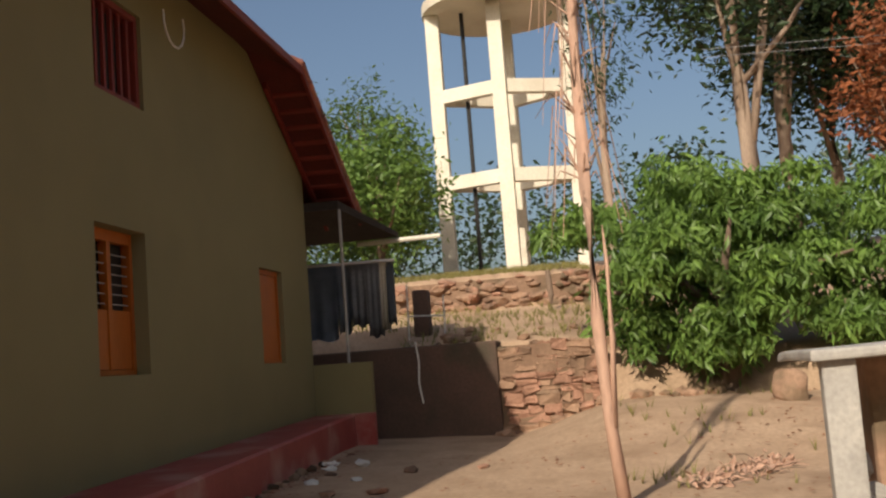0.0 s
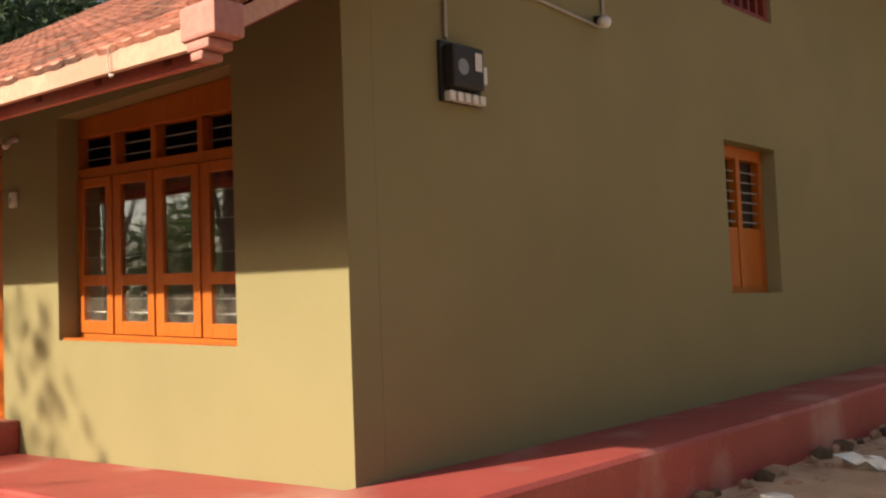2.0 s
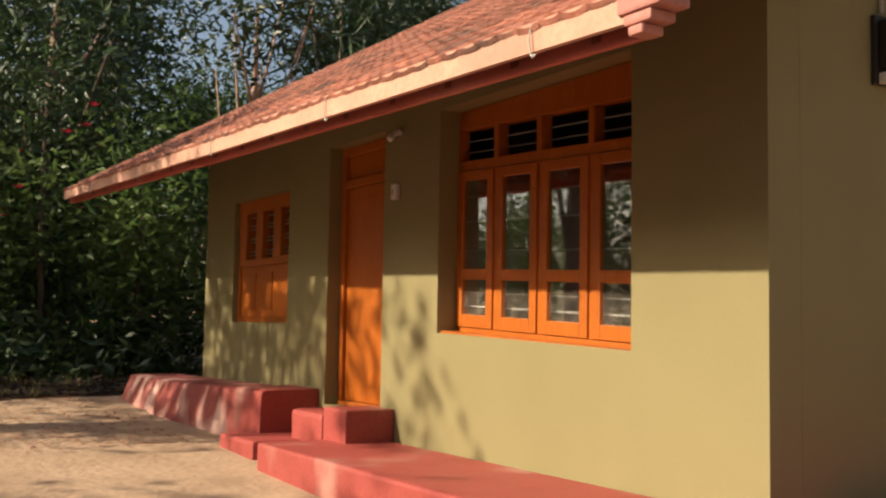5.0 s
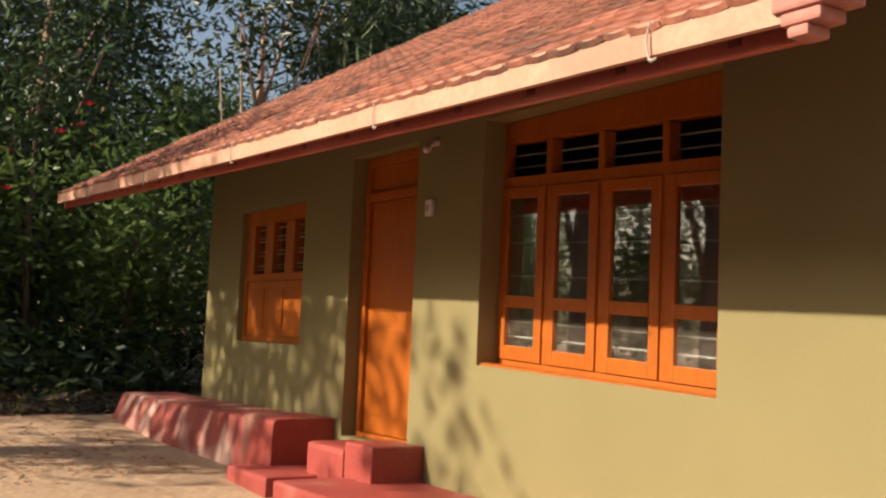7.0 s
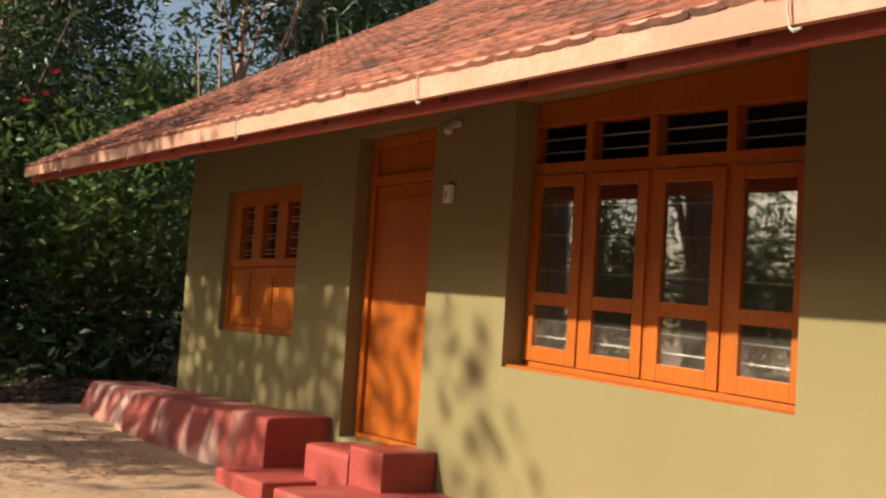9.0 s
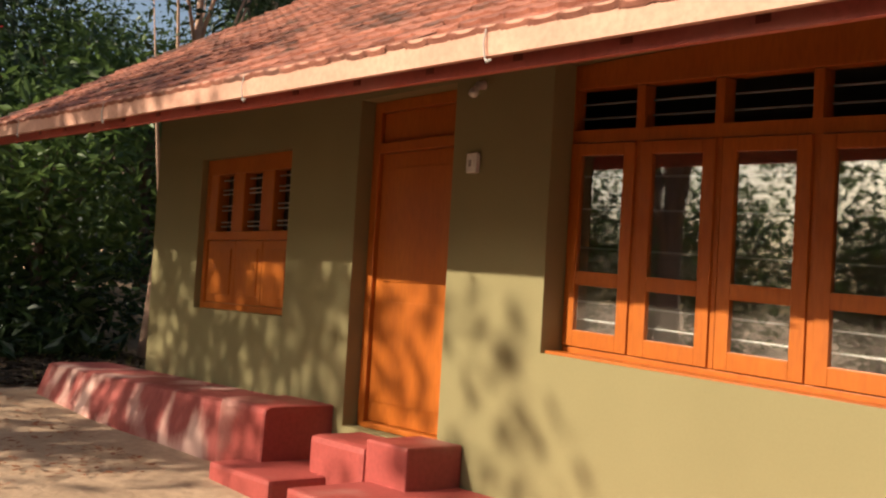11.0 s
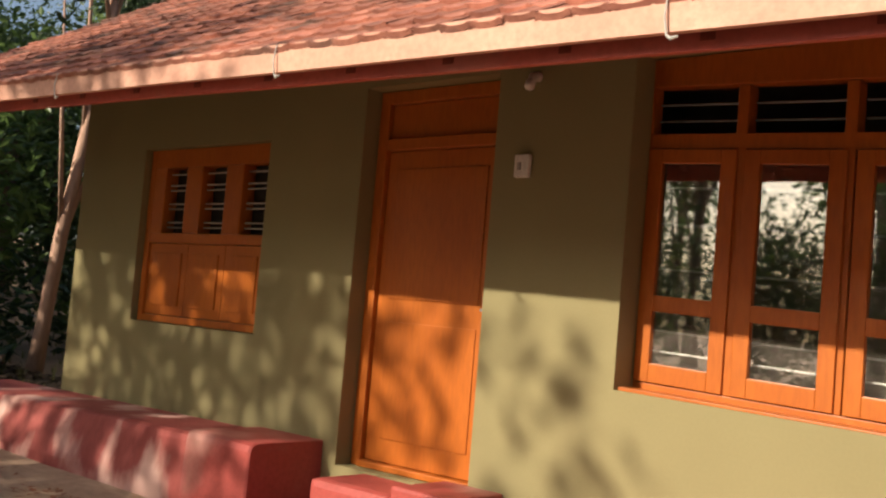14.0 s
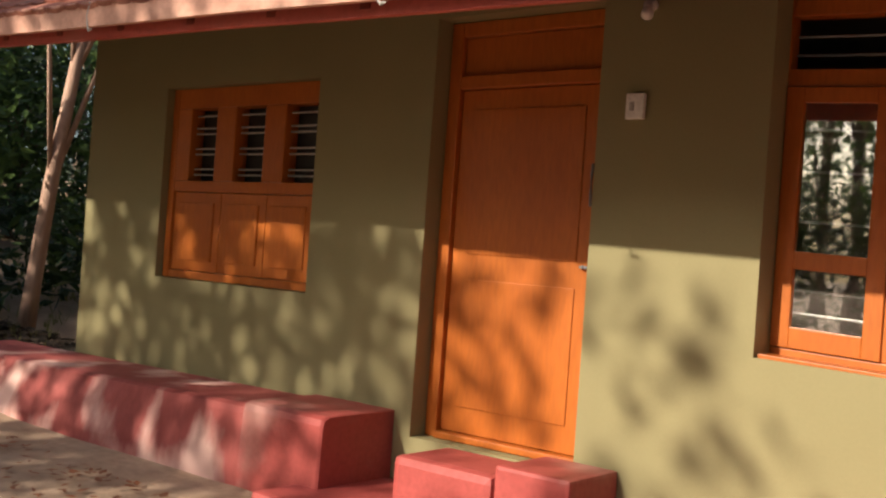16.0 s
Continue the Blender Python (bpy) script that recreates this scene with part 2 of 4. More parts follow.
def wall_sheet(name, cells_u, cells_v, holes, place, top=None):
    """A thick wall: a grid in (u, v) with openings left out. place(u, v, side) gives the point on its outer or inner face."""
    bm = bmesh.new()

    def solid(i, j):
        if not (0 <= i < len(cells_u) - 1 and 0 <= j < len(cells_v) - 1):
            return False
        u, v = (cells_u[i] + cells_u[i + 1]) / 2, (cells_v[j] + cells_v[j + 1]) / 2
        return not any(a < u < b and c < v < d for a, b, c, d in holes)

    last = len(cells_v) - 1
    keep = {}

    def vert(i, j, side):
        if (i, j, side) not in keep:
            u, v = cells_u[i], cells_v[j]
            if top and j == last:
                v = top(u)
            keep[i, j, side] = bm.verts.new(place(u, v, side))
        return keep[i, j, side]

    for i in range(len(cells_u) - 1):
        for j in range(last):
            if not solid(i, j):
                continue
            for side in (0, 1):
                bm.faces.new([vert(a, b, side) for a, b in ((i, j), (i + 1, j), (i + 1, j + 1), (i, j + 1))])
            for (di, dj), (a, b) in (((-1, 0), ((i, j), (i, j + 1))), ((1, 0), ((i + 1, j), (i + 1, j + 1))), ((0, -1), ((i, j), (i + 1, j))), ((0, 1), ((i, j + 1), (i + 1, j + 1)))):
                if not solid(i + di, j + dj):
                    bm.faces.new((vert(*a, 0), vert(*b, 0), vert(*b, 1), vert(*a, 1)))
    return part(name, bm, OLIVE)


def cuts(lo, hi, *marks):
    return sorted({lo, hi, *marks})


WIN = (-3.37, -1.075, 0.76, 2.55)
DOOR = (-5.43, -4.30, 0.05, 2.52)
SIDE = (-8.02, -6.40, 0.82, 2.22)
holes = [WIN, DOOR, SIDE]
front = wall_sheet("wall_front", cuts(L, 0, *[v for h in holes for v in h[:2]]), cuts(-0.6, 3.0, *[v for h in holes for v in h[2:]]), holes,
                   lambda u, v, s: (u, s * T, v - (0.08 if u == WIN[1] and v == WIN[2] else 0.0)))
tagged(front, "olive green painted plaster front wall", "wall", kind="structure")
GW = (4.88, 5.98, 0.95, 2.40)
SW = (9.6, 10.6, 1.02, 2.34)
VENT = (5.0, 6.1, 3.72, 4.75)
gh = [GW, SW, VENT]
gable = wall_sheet("wall_gable", cuts(T + 0.003, D, MID, 3.75, 10.05, *[v for h in gh for v in h[:2]]), cuts(-0.6, 9.0, *[v for h in gh for v in h[2:]]), gh,
                   lambda u, v, s: (-0.001 - s * T, u, v), top=lambda u: min(roof_z(u) - 0.16, KINK + 0.35))
tagged(gable, "olive green painted plaster gable wall in shade", "wall", kind="structure")
back = part("wall_back", boxes((L, -T - 0.003, D - T, D, -0.6, 3.3)), OLIVE)
tagged(back, "olive painted rear wall", "wall", kind="structure")
far = wall_sheet("wall_far", cuts(T + 0.003, D - T - 0.003, MID), cuts(-0.6, 9.0), [], lambda u, v, s: (L + s * T, u, v), top=lambda u: min(roof_z(u) - 0.16, KINK + 0.35))
tagged(far, "olive painted far gable wall", "wall", kind="structure")
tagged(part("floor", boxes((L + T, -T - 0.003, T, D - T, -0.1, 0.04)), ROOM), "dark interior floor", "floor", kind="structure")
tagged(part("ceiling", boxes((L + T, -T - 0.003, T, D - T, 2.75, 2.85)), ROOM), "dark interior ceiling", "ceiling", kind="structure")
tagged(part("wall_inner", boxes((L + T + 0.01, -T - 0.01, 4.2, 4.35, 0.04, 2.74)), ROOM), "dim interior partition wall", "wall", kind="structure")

# ---- plinth, ledges, steps, bench ----
bm = bmesh.new()
n = 24
rows = []
for i in range(n + 1):
    y = -1.06 + (11.9 + 1.06) * i / n
    top = -0.16 if y < 0 else -0.15 + 0.027 * y
    w = 0.86 - 0.22 * max(0.0, y - 5.0) / 6.9 + 0.015 * noise.noise((y, 3, 0))
    rows.append([bm.verts.new(p) for p in ((-0.003, y, top - 0.9), (-0.003, y, top), (w - 0.03, y, top - 0.005), (w, y, top - 0.035), (w + 0.03, y, top - 0.9))])
for a, b in zip(rows, rows[1:]):
    for k in range(4):
        bm.faces.new((a[k], a[k + 1], b[k + 1], b[k]))
bm.faces.new(rows[0])
bm.faces.new(rows[-1][::-1])
tagged(part("plinth_ledge", bm, RED_OXIDE), "red oxide plinth ledge along the shaded gable wall", "plinth", kind="structure")
bm = bmesh.new()
box(bm, -4.45, -0.006, -1.06, -0.002, -0.9, -0.162, bevel=0.03)
tagged(part("plinth_ledge", bm, RED_OXIDE), "red oxide plinth ledge below the front window", "plinth", kind="structure")
bm = bmesh.new()
box(bm, -5.75, -4.9, -0.92, -0.002, -0.9, -0.21, bevel=0.035)
tagged(part("landing", bm, RED_OXIDE), "worn red oxide landing before the front door", "landing", kind="structure")

steps = thing("door_step", (-4.7, -0.25, -0.2), "red oxide door step with a raised side block", "step")
bm = bmesh.new()
box(bm, -5.14, -4.475, -0.47, -0.002, -0.6, 0.05, bevel=0.05)
part("tread", bm, RED_OXIDE, steps)
bm = bmesh.new()
box(bm, -4.47, -4.03, -0.46, -0.002, -0.3, 0.11, bevel=0.02)
part("side_block", bm, RED_OXIDE, steps)

bench = thing("bench", (-7.7, -0.3, -0.4), "long worn red oxide masonry bench against the front wall", "bench")


def loft(stations, noise_amount):
    """A solid that runs along x; each station gives x, top, front edge and foot."""
    bm = bmesh.new()
    rings = []
    for k, (x, top, edge, foot) in enumerate(stations):
        j = noise_amount * noise.noise((x * 1.7, 4, 1))
        prof = ((-0.002, -0.8), (-0.002, top), (edge + 0.16, top + 0.2 * j), (edge + 0.05, top - 0.004 + 0.3 * j), (edge + 0.012, top - 0.02), (edge, top - 0.055 + j),
                ((edge * 2 + foot) / 3 + j, top - 0.2), ((edge + foot * 2) / 3 - j, -0.2), (foot, -0.8))
        rings.append([bm.verts.new((x, y, z)) for y, z in prof])
    for a, b in zip(rings, rings[1:]):
        for k in range(len(a)):
            bm.faces.new((a[k], a[(k + 1) % len(a)], b[(k + 1) % len(a)], b[k]))
    bm.faces.new(rings[0])
    bm.faces.new(rings[-1][::-1])
    return bm


part("end_block", loft([(-5.56, 0.185, -0.59, -0.60), (-5.575, 0.19, -0.60, -0.61), (-5.9, 0.192, -0.60, -0.62), (-6.22, 0.19, -0.60, -0.63)], 0.0), RED_OXIDE, bench)
part("seat", loft([(-6.221, 0.168, -0.598, -0.63)] + [(-6.35 - 0.18 * i, 0.165 - 0.0015 * i, -0.60 - 0.006 * min(i, 8), -0.65 - 0.02 * min(i, 8)) for i in range(21)] + [(-10.0, 0.13, -0.6, -0.7), (-10.12, 0.05, -0.5, -0.6)], 0.03), WORN_LIT_OXIDE, bench)

# ---- roof ----
roof = thing("roof", (-4.2, MID, 3.0), "weathered clay tile roof with clipped gable and pink fascia", "roof", kind="structure")
FAR_V = -10.2
ky = EAVE_Y + (KINK - EAVE_Z) / SLOPE
ridge_z = roof_z(MID)
HIP = 0.40                      # the clipped gable leans back more gently
back_x = VERGE - (ridge_z - KINK) / HIP


def roof_deck(lift, thick):
    bm = bmesh.new()
    def p(x, y, z):
        z = z - TILT * x + lift
        return (bm.verts.new((x, y, z)), bm.verts.new((x, y, z - thick)))
    e0, e1 = p(VERGE, EAVE_Y, EAVE_Z), p(FAR_V, EAVE_Y, EAVE_Z)
    k0, k1 = p(VERGE, ky, KINK), p(VERGE, 2 * MID - ky, KINK)
    r0, r1 = p(back_x, MID, ridge_z), p(FAR_V, MID, ridge_z)
    yb = 13.2
    b0, b1 = p(VERGE, yb, roof_z(yb)), p(FAR_V, yb, roof_z(yb))
    for poly in ((e0, k0, r0, r1, e1), (k0, k1, r0), (k1, b0, b1, r1, r0)):
        bm.faces.new([v[0] for v in poly])
        bm.faces.new([v[1] for v in poly][::-1])
    ring = (e0, k0, k1, b0, b1, r1, e1)
    for a, b in zip(ring, ring[1:] + ring[:1]):
        bm.faces.new((a[0], b[0], b[1], a[1]))
    return bm


part("deck", roof_deck(-0.06, 0.05), SOFFIT, roof, "red-brown roof boarding")


def sloped(bm, x0, x1, y0, y1, drop, thick, tilt=TILT):
    """A strip that lies under the roof's slope from y0 to y1, drop below its top."""
    v = []
    for y in (y0, y1):
        for x in (x0, x1):
            z = roof_z(y) - tilt * x - drop
            v += [bm.verts.new((x, y, z)), bm.verts.new((x, y, z - thick))]
    for q in ((0, 2, 6, 4), (1, 5, 7, 3), (0, 1, 3, 2), (4, 6, 7, 5), (0, 4, 5, 1), (2, 3, 7, 6)):
        bm.faces.new([v[i] for i in q])


# barge boards and battens under the gable overhang
yk2 = 2 * MID - ky
for a, b in ((EAVE_Y + 0.03, ky), (yk2, 13.18)):
    bm = bmesh.new()
    sloped(bm, VERGE - 0.035, VERGE + 0.012, a, b, 0.05, 0.10)
    part("barge_board", bm, FASCIA if a < 0 else RED_WOOD, roof)
    bm = bmesh.new()
    sloped(bm, 0.02, 0.08, a + 0.1, b, 0.115, 0.09)
    part("wall_rafter", bm, RED_WOOD, roof)
bm = bmesh.new()
box(bm, VERGE - 0.03, VERGE + 0.012, ky, yk2, KINK - 0.15, KINK - 0.04)
part("barge_board", bm, RED_WOOD, roof)
y = 0.15
while y < 13.1:
    if y < ky or y > yk2:
        bm = bmesh.new()
        sloped(bm, 0.085, VERGE - 0.04, y, y + 0.05, 0.112, 0.035)
        part("batten", bm, RED_WOOD, roof)
    y += 0.31
# rafters under the front eave
for i in range(17):
    x = 0.3 - 0.62 * i
    bm = bmesh.new()
    sloped(bm, x - 0.03, x + 0.03, EAVE_Y + 0.05, -0.01, 0.112, 0.09)
    part("rafter", bm, RED_WOOD, roof)


def along_eave(name, mat, y0, y1, top, height, label="", x0=FAR_V, x1=VERGE, pieces=14):
    """A board that follows the climbing eave."""
    bm = bmesh.new()
    rings = []
    for i in range(pieces + 1):
        x = x1 + (x0 - x1) * i / pieces
        z = top - TILT * x + 0.006 * noise.noise((x * 0.8, 1, 2))
        dy = 0.008 * noise.noise((x * 0.6, 7, 2))
        rings.append([bm.verts.new(p) for p in ((x, y0 + dy, z), (x, y1 + dy, z), (x, y1 + dy, z - height), (x, y0 + dy, z - height))])
    for a, b in zip(rings, rings[1:]):
        for k in range(4):
            bm.faces.new((a[k], a[(k + 1) % 4], b[(k + 1) % 4], b[k]))
    bm.faces.new(rings[0])
    bm.faces.new(rings[-1][::-1])
    return part(name, bm, mat, roof, label)


along_eave("fascia_board", FASCIA, EAVE_Y - 0.03, EAVE_Y + 0.005, EAVE_Z - 0.015, 0.14, "sun-faded pink fascia board")
along_eave("soffit_board", RED_BOARD, EAVE_Y + 0.055, EAVE_Y + 0.09, EAVE_Z - 0.10, 0.105, "red painted board under the fascia")

# stepped bracket that ends the fascia
bracket = part("fascia_bracket", boxes((VERGE - 0.10, VERGE + 0.16, EAVE_Y - 0.05, EAVE_Y + 0.12, EAVE_Z - 0.14, EAVE_Z + 0.02),
                                       (VERGE - 0.07, VERGE + 0.10, EAVE_Y - 0.04, EAVE_Y + 0.10, EAVE_Z - 0.19, EAVE_Z - 0.143),
                                       (VERGE - 0.04, VERGE + 0.05, EAVE_Y - 0.04, EAVE_Y + 0.08, EAVE_Z - 0.235, EAVE_Z - 0.193), bevel=0.015), PINK, roof, "stepped pink bracket at the eave's end")
# pale sloping rod on the verge over the bracket
bm = bmesh.new()
tube(bm, [(VERGE + 0.05, EAVE_Y + 0.06, EAVE_Z - 0.02), (VERGE - 0.02, EAVE_Y + 0.02, EAVE_Z + 0.30)], 0.018, 6)
part("verge_rod", bm, LITTER, roof, "pale wooden rod on the verge")
for x in (-0.06, -2.3, -4.5, -6.7, -8.7):
    z = EAVE_Z - TILT * x
    bm = bmesh.new()
    tube(bm, [(x, EAVE_Y - 0.035, z - 0.02), (x, EAVE_Y - 0.05, z - 0.10), (x + 0.01, EAVE_Y - 0.045, z - 0.17), (x + 0.03, EAVE_Y - 0.05, z - 0.185), (x + 0.06, EAVE_Y - 0.05, z - 0.18)], [0.004, 0.004, 0.005, 0.008, 0.004], 6)
    part("gutter_hook", bm, CONCRETE, roof, "small pale gutter hook")

# rear porch lean-to
porch = thing("rear_porch", (0.2, 13.5, -0.3), "shaded rear porch with low wall and tin roof", "porch")
part("low_wall", boxes((-3.0, 0.92, 12.02, 12.19, -0.6, 0.96), bevel=0.01), OLIVE, porch, "olive painted low porch wall")
part("footing", boxes((-0.3, 0.96, 11.905, 12.016, -0.6, 0.17), bevel=0.02), RED_OXIDE, porch, "red oxide footing")
bm = bmesh.new()
v = [bm.verts.new(p) for p in ((0.55, 12.05, 3.56), (-6, 12.05, 3.56), (-6, 14.4, 3.26), (1.05, 14.4, 3.26), (0.55, 12.05, 3.42), (-6, 12.05, 3.42), (-6, 14.4, 3.15), (1.05, 14.4, 3.17))]
for q in ((0, 1, 2, 3), (4, 7, 6, 5), (0, 3, 7, 4), (3, 2, 6, 7), (2, 1, 5, 6), (1, 0, 4, 5)):
    bm.faces.new([v[i] for i in q])
part("lean_to_roof", bm, THATCH, porch, "dark sagging thatched lean-to roof")
for x in (0.55, -1.6):
    bm = bmesh.new()
    tube(bm, [(x, 12.11, 0.955), (x, 12.11, 3.42)], 0.025, 8)
    part("post", bm, CONCRETE, porch)
bm = bmesh.new()
tube(bm, [(0.3, 14.3, 3.09), (1.8, 14.5, 3.14)], 0.045, 8)
part("roof_pole", bm, WHITEWASH, porch, "pale pole reaching from the lean-to")

# cloths on a line behind the porch
line = thing("washing_line", (0.5, 14.0, 1.0), "faded cloths hanging on a line in the porch", "washing line")
bm = bmesh.new()
tube(bm, [(-1.0, 13.5, 2.70), (0.4, 13.5, 2.68), (1.12, 13.5, 2.67)], 0.03, 6)
part("line", bm, LITTER, line)
for i, (x0, x1, mat) in enumerate(((-0.7, 0.08, TARP), (0.06, 0.32, TARP), (0.30, 0.62, TIN), (0.60, 0.86, TIN), (0.84, 0.98, WHITEWASH), (0.96, 1.10, TARP))):
    bm = bmesh.new()
    cols = 10
    g = [[bm.verts.new((x0 + (x1 - x0) * a / cols, 13.5 + 0.05 * math.sin(a * 1.7 + i) * (r / 5), 2.68 - r * (1.3 - 0.1 * (i % 3)) / 6 - 0.03 * math.sin(a + i))) for a in range(cols + 1)] for r in range(7)]
    for r0, r1 in zip(g, g[1:]):
        for a in range(cols):
            bm.faces.new((r0[a], r0[a + 1], r1[a + 1], r1[a]))
    bmesh.ops.solidify(bm, geom=bm.faces[:], thickness=0.008)
    part("cloth", bm, mat, line, smooth=True)


# ---- windows and doors ----
def pane(name, x0, x1, z0, z1, y, parent):
    bm = boxes((x0, x1, y, y + 0.005, z0, z1))
    ob = part(name, bm, GLASS, parent)
    ob.visible_shadow = False
    return ob


def bar(x0, x1, y, z, parent, r=0.007):
    bm = bmesh.new()
    tube(bm, [(x0, y, z), (x1, y, z)], r, 6)
    return part("grille_bar", bm, STEEL, parent)


def front_window():
    w = thing("window_1", (-2.22, 0.15, 0.76), "orange painted wooden window with four glazed shutters", "window", kind="structure")
    x0, x1, z0, z1 = WIN
    f = part("window_frame", boxes((x0 + 0.004, x0 + 0.055, 0.12, 0.22, z0 + 0.004, z1 - 0.004), (x1 - 0.055, x1 - 0.004, 0.12, 0.22, z0 + 0.004, z1 - 0.004),
                                   (x0 + 0.056, x1 - 0.056, 0.12, 0.22, z0 + 0.004, z0 + 0.05), (x0 + 0.056, x1 - 0.056, 0.12, 0.22, 2.06, 2.14), (x0 + 0.056, x1 - 0.056, 0.12, 0.22, 2.395, z1 - 0.004),
                                   (-2.82, -2.76, 0.121, 0.219, z0 + 0.051, 2.39), (-2.265, -2.205, 0.121, 0.219, z0 + 0.051, 2.39), (-1.675, -1.615, 0.121, 0.219, z0 + 0.051, 2.39), bevel=0.006), ORANGE, w)
    part("window_sill", boxes((x0 + 0.006, x1 - 0.006, 0.03, 0.18, z0 - 0.02, z0 + 0.016), bevel=0.004), ORANGE, w, "orange painted sill")
    leaves = ((-3.312, -2.803), (-2.757, -2.238), (-2.192, -1.658), (-1.612, -1.105))
    for a, b in leaves:
        s = 0.085
        leaf = part("shutter", boxes((a, a + s, 0.105, 0.145, 0.815, 2.055), (b - s, b, 0.105, 0.145, 0.815, 2.055), (a + s, b - s, 0.105, 0.145, 0.815, 0.915),
                                     (a + s, b - s, 0.105, 0.145, 1.19, 1.275), (a + s, b - s, 0.105, 0.145, 1.98, 2.055), bevel=0.005), ORANGE, w)
        pane("pane", a + s - 0.004, b - s + 0.004, 0.912, 1.193, 0.125, leaf)
        pane("pane", a + s - 0.004, b - s + 0.004, 1.272, 1.983, 0.125, leaf)
        for z in (0.98, 1.09, 1.42, 1.66, 1.86):
            bar(a + 0.01, b - 0.01, 0.19, z, w)
        for z in (2.22, 2.31):
            bar(a, b, 0.2, z, w, 0.006).data.materials[0] = TIN
    # it sits deep in its opening and has sunk a little towards the corner
    for ob in w.children_recursive:
        for v in ob.data.vertices:
            x, deep = v.co.x, v.co.y > 0.1
            v.co.z -= 0.043 * (x + 3.3) if v.co.z < 2.5 else 0.0
            v.co.y += 0.065 if deep else 0.0
            v.co.x -= 0.05 if x < -1.09 and deep else 0.0


def door():
    d = thing("door_1", (-4.85, 0.1, 0.05), "closed orange painted wooden front door", "door", kind="structure")
    x0, x1, z0, z1 = DOOR
    part("door_frame", boxes((x0 + 0.004, x0 + 0.09, 0.13, 0.235, z0 + 0.004, z1 - 0.004), (x1 - 0.06, x1 - 0.004, 0.14, 0.235, z0 + 0.004, z1 - 0.004),
                             (x0 + 0.091, x1 - 0.061, 0.13, 0.235, z1 - 0.09, z1 - 0.004), (x0 + 0.091, x1 - 0.061, 0.13, 0.235, 2.12, 2.20), (x0 + 0.091, x1 - 0.061, 0.10, 0.235, z0 + 0.004, z0 + 0.045), bevel=0.008), ORANGE, d)
    leaf = part("leaf", boxes((x0 + 0.095, x1 - 0.066, 0.165, 0.205, z0 + 0.05, 2.115), (x0 + 0.20, x1 - 0.17, 0.157, 0.166, z0 + 0.2, 1.0), (x0 + 0.20, x1 - 0.17, 0.157, 0.166, 1.15, 2.0), bevel=0.004), ORANGE, d)
    part("transom_panel", boxes((x0 + 0.095, x1 - 0.065, 0.165, 0.195, 2.205, z1 - 0.095)), ORANGE, d)
    bm = bmesh.new()
    tube(bm, [(-4.44, 0.15, 1.12), (-4.38, 0.15, 1.12)], 0.008, 8)
    tube(bm, [(-4.42, 0.165, 1.12), (-4.42, 0.135, 1.12)], 0.01, 8)
    part("latch", bm, TIN, leaf, "small steel latch")
    bm = bmesh.new()
    tube(bm, [(-4.40, 0.15, 1.45), (-4.395, 0.135, 1.52), (-4.395, 0.135, 1.62), (-4.40, 0.15, 1.68)], 0.008, 6)
    part("pull_handle", bm, TIN, leaf, "thin steel pull handle")


def side_window():
    w = thing("window_2", (-7.2, 0.1, 0.82), "orange wooden window with barred upper openings and closed shutters", "window", kind="structure")
    x0, x1, z0, z1 = SIDE
    part("window_frame", boxes((x0 + 0.004, x0 + 0.07, 0.06, 0.18, z0 + 0.004, z1 - 0.004), (x1 - 0.05, x1 - 0.004, 0.06, 0.18, z0 + 0.004, z1 - 0.004),
                               (x0 + 0.071, x1 - 0.051, 0.06, 0.18, z1 - 0.15, z1 - 0.004), (x0 + 0.071, x1 - 0.051, 0.06, 0.18, z0 + 0.004, z0 + 0.06),
                               (x0 + 0.071, x1 - 0.051, 0.061, 0.179, 1.46, 1.54), (-7.50, -7.29, 0.061, 0.179, 1.541, z1 - 0.151), (-6.98, -6.77, 0.061, 0.179, 1.541, z1 - 0.151),
                               (x0 + 0.071, -7.79, 0.061, 0.179, 1.541, z1 - 0.151), bevel=0.006), ORANGE, w)
    for a, b in ((x0 + 0.075, -7.415), (-7.41, -6.93), (-6.925, x1 - 0.055)):
        part("shutter", boxes((a, b, 0.08, 0.115, z0 + 0.065, 1.455), (a + 0.07, b - 0.07, 0.068, 0.082, z0 + 0.14, 1.38), bevel=0.004), ORANGE, w)
    for a, b in ((-7.79, -7.50), (-7.29, -6.98), (-6.77, -6.45)):
        for z in (1.59, 1.63, 1.74, 1.78, 1.89, 1.93, 2.02):
            bar(a, b, 0.12, z, w, 0.008)
    # Black sheet stands in for the unlit room behind the openings.
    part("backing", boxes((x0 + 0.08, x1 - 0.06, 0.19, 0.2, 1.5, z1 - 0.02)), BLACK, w)


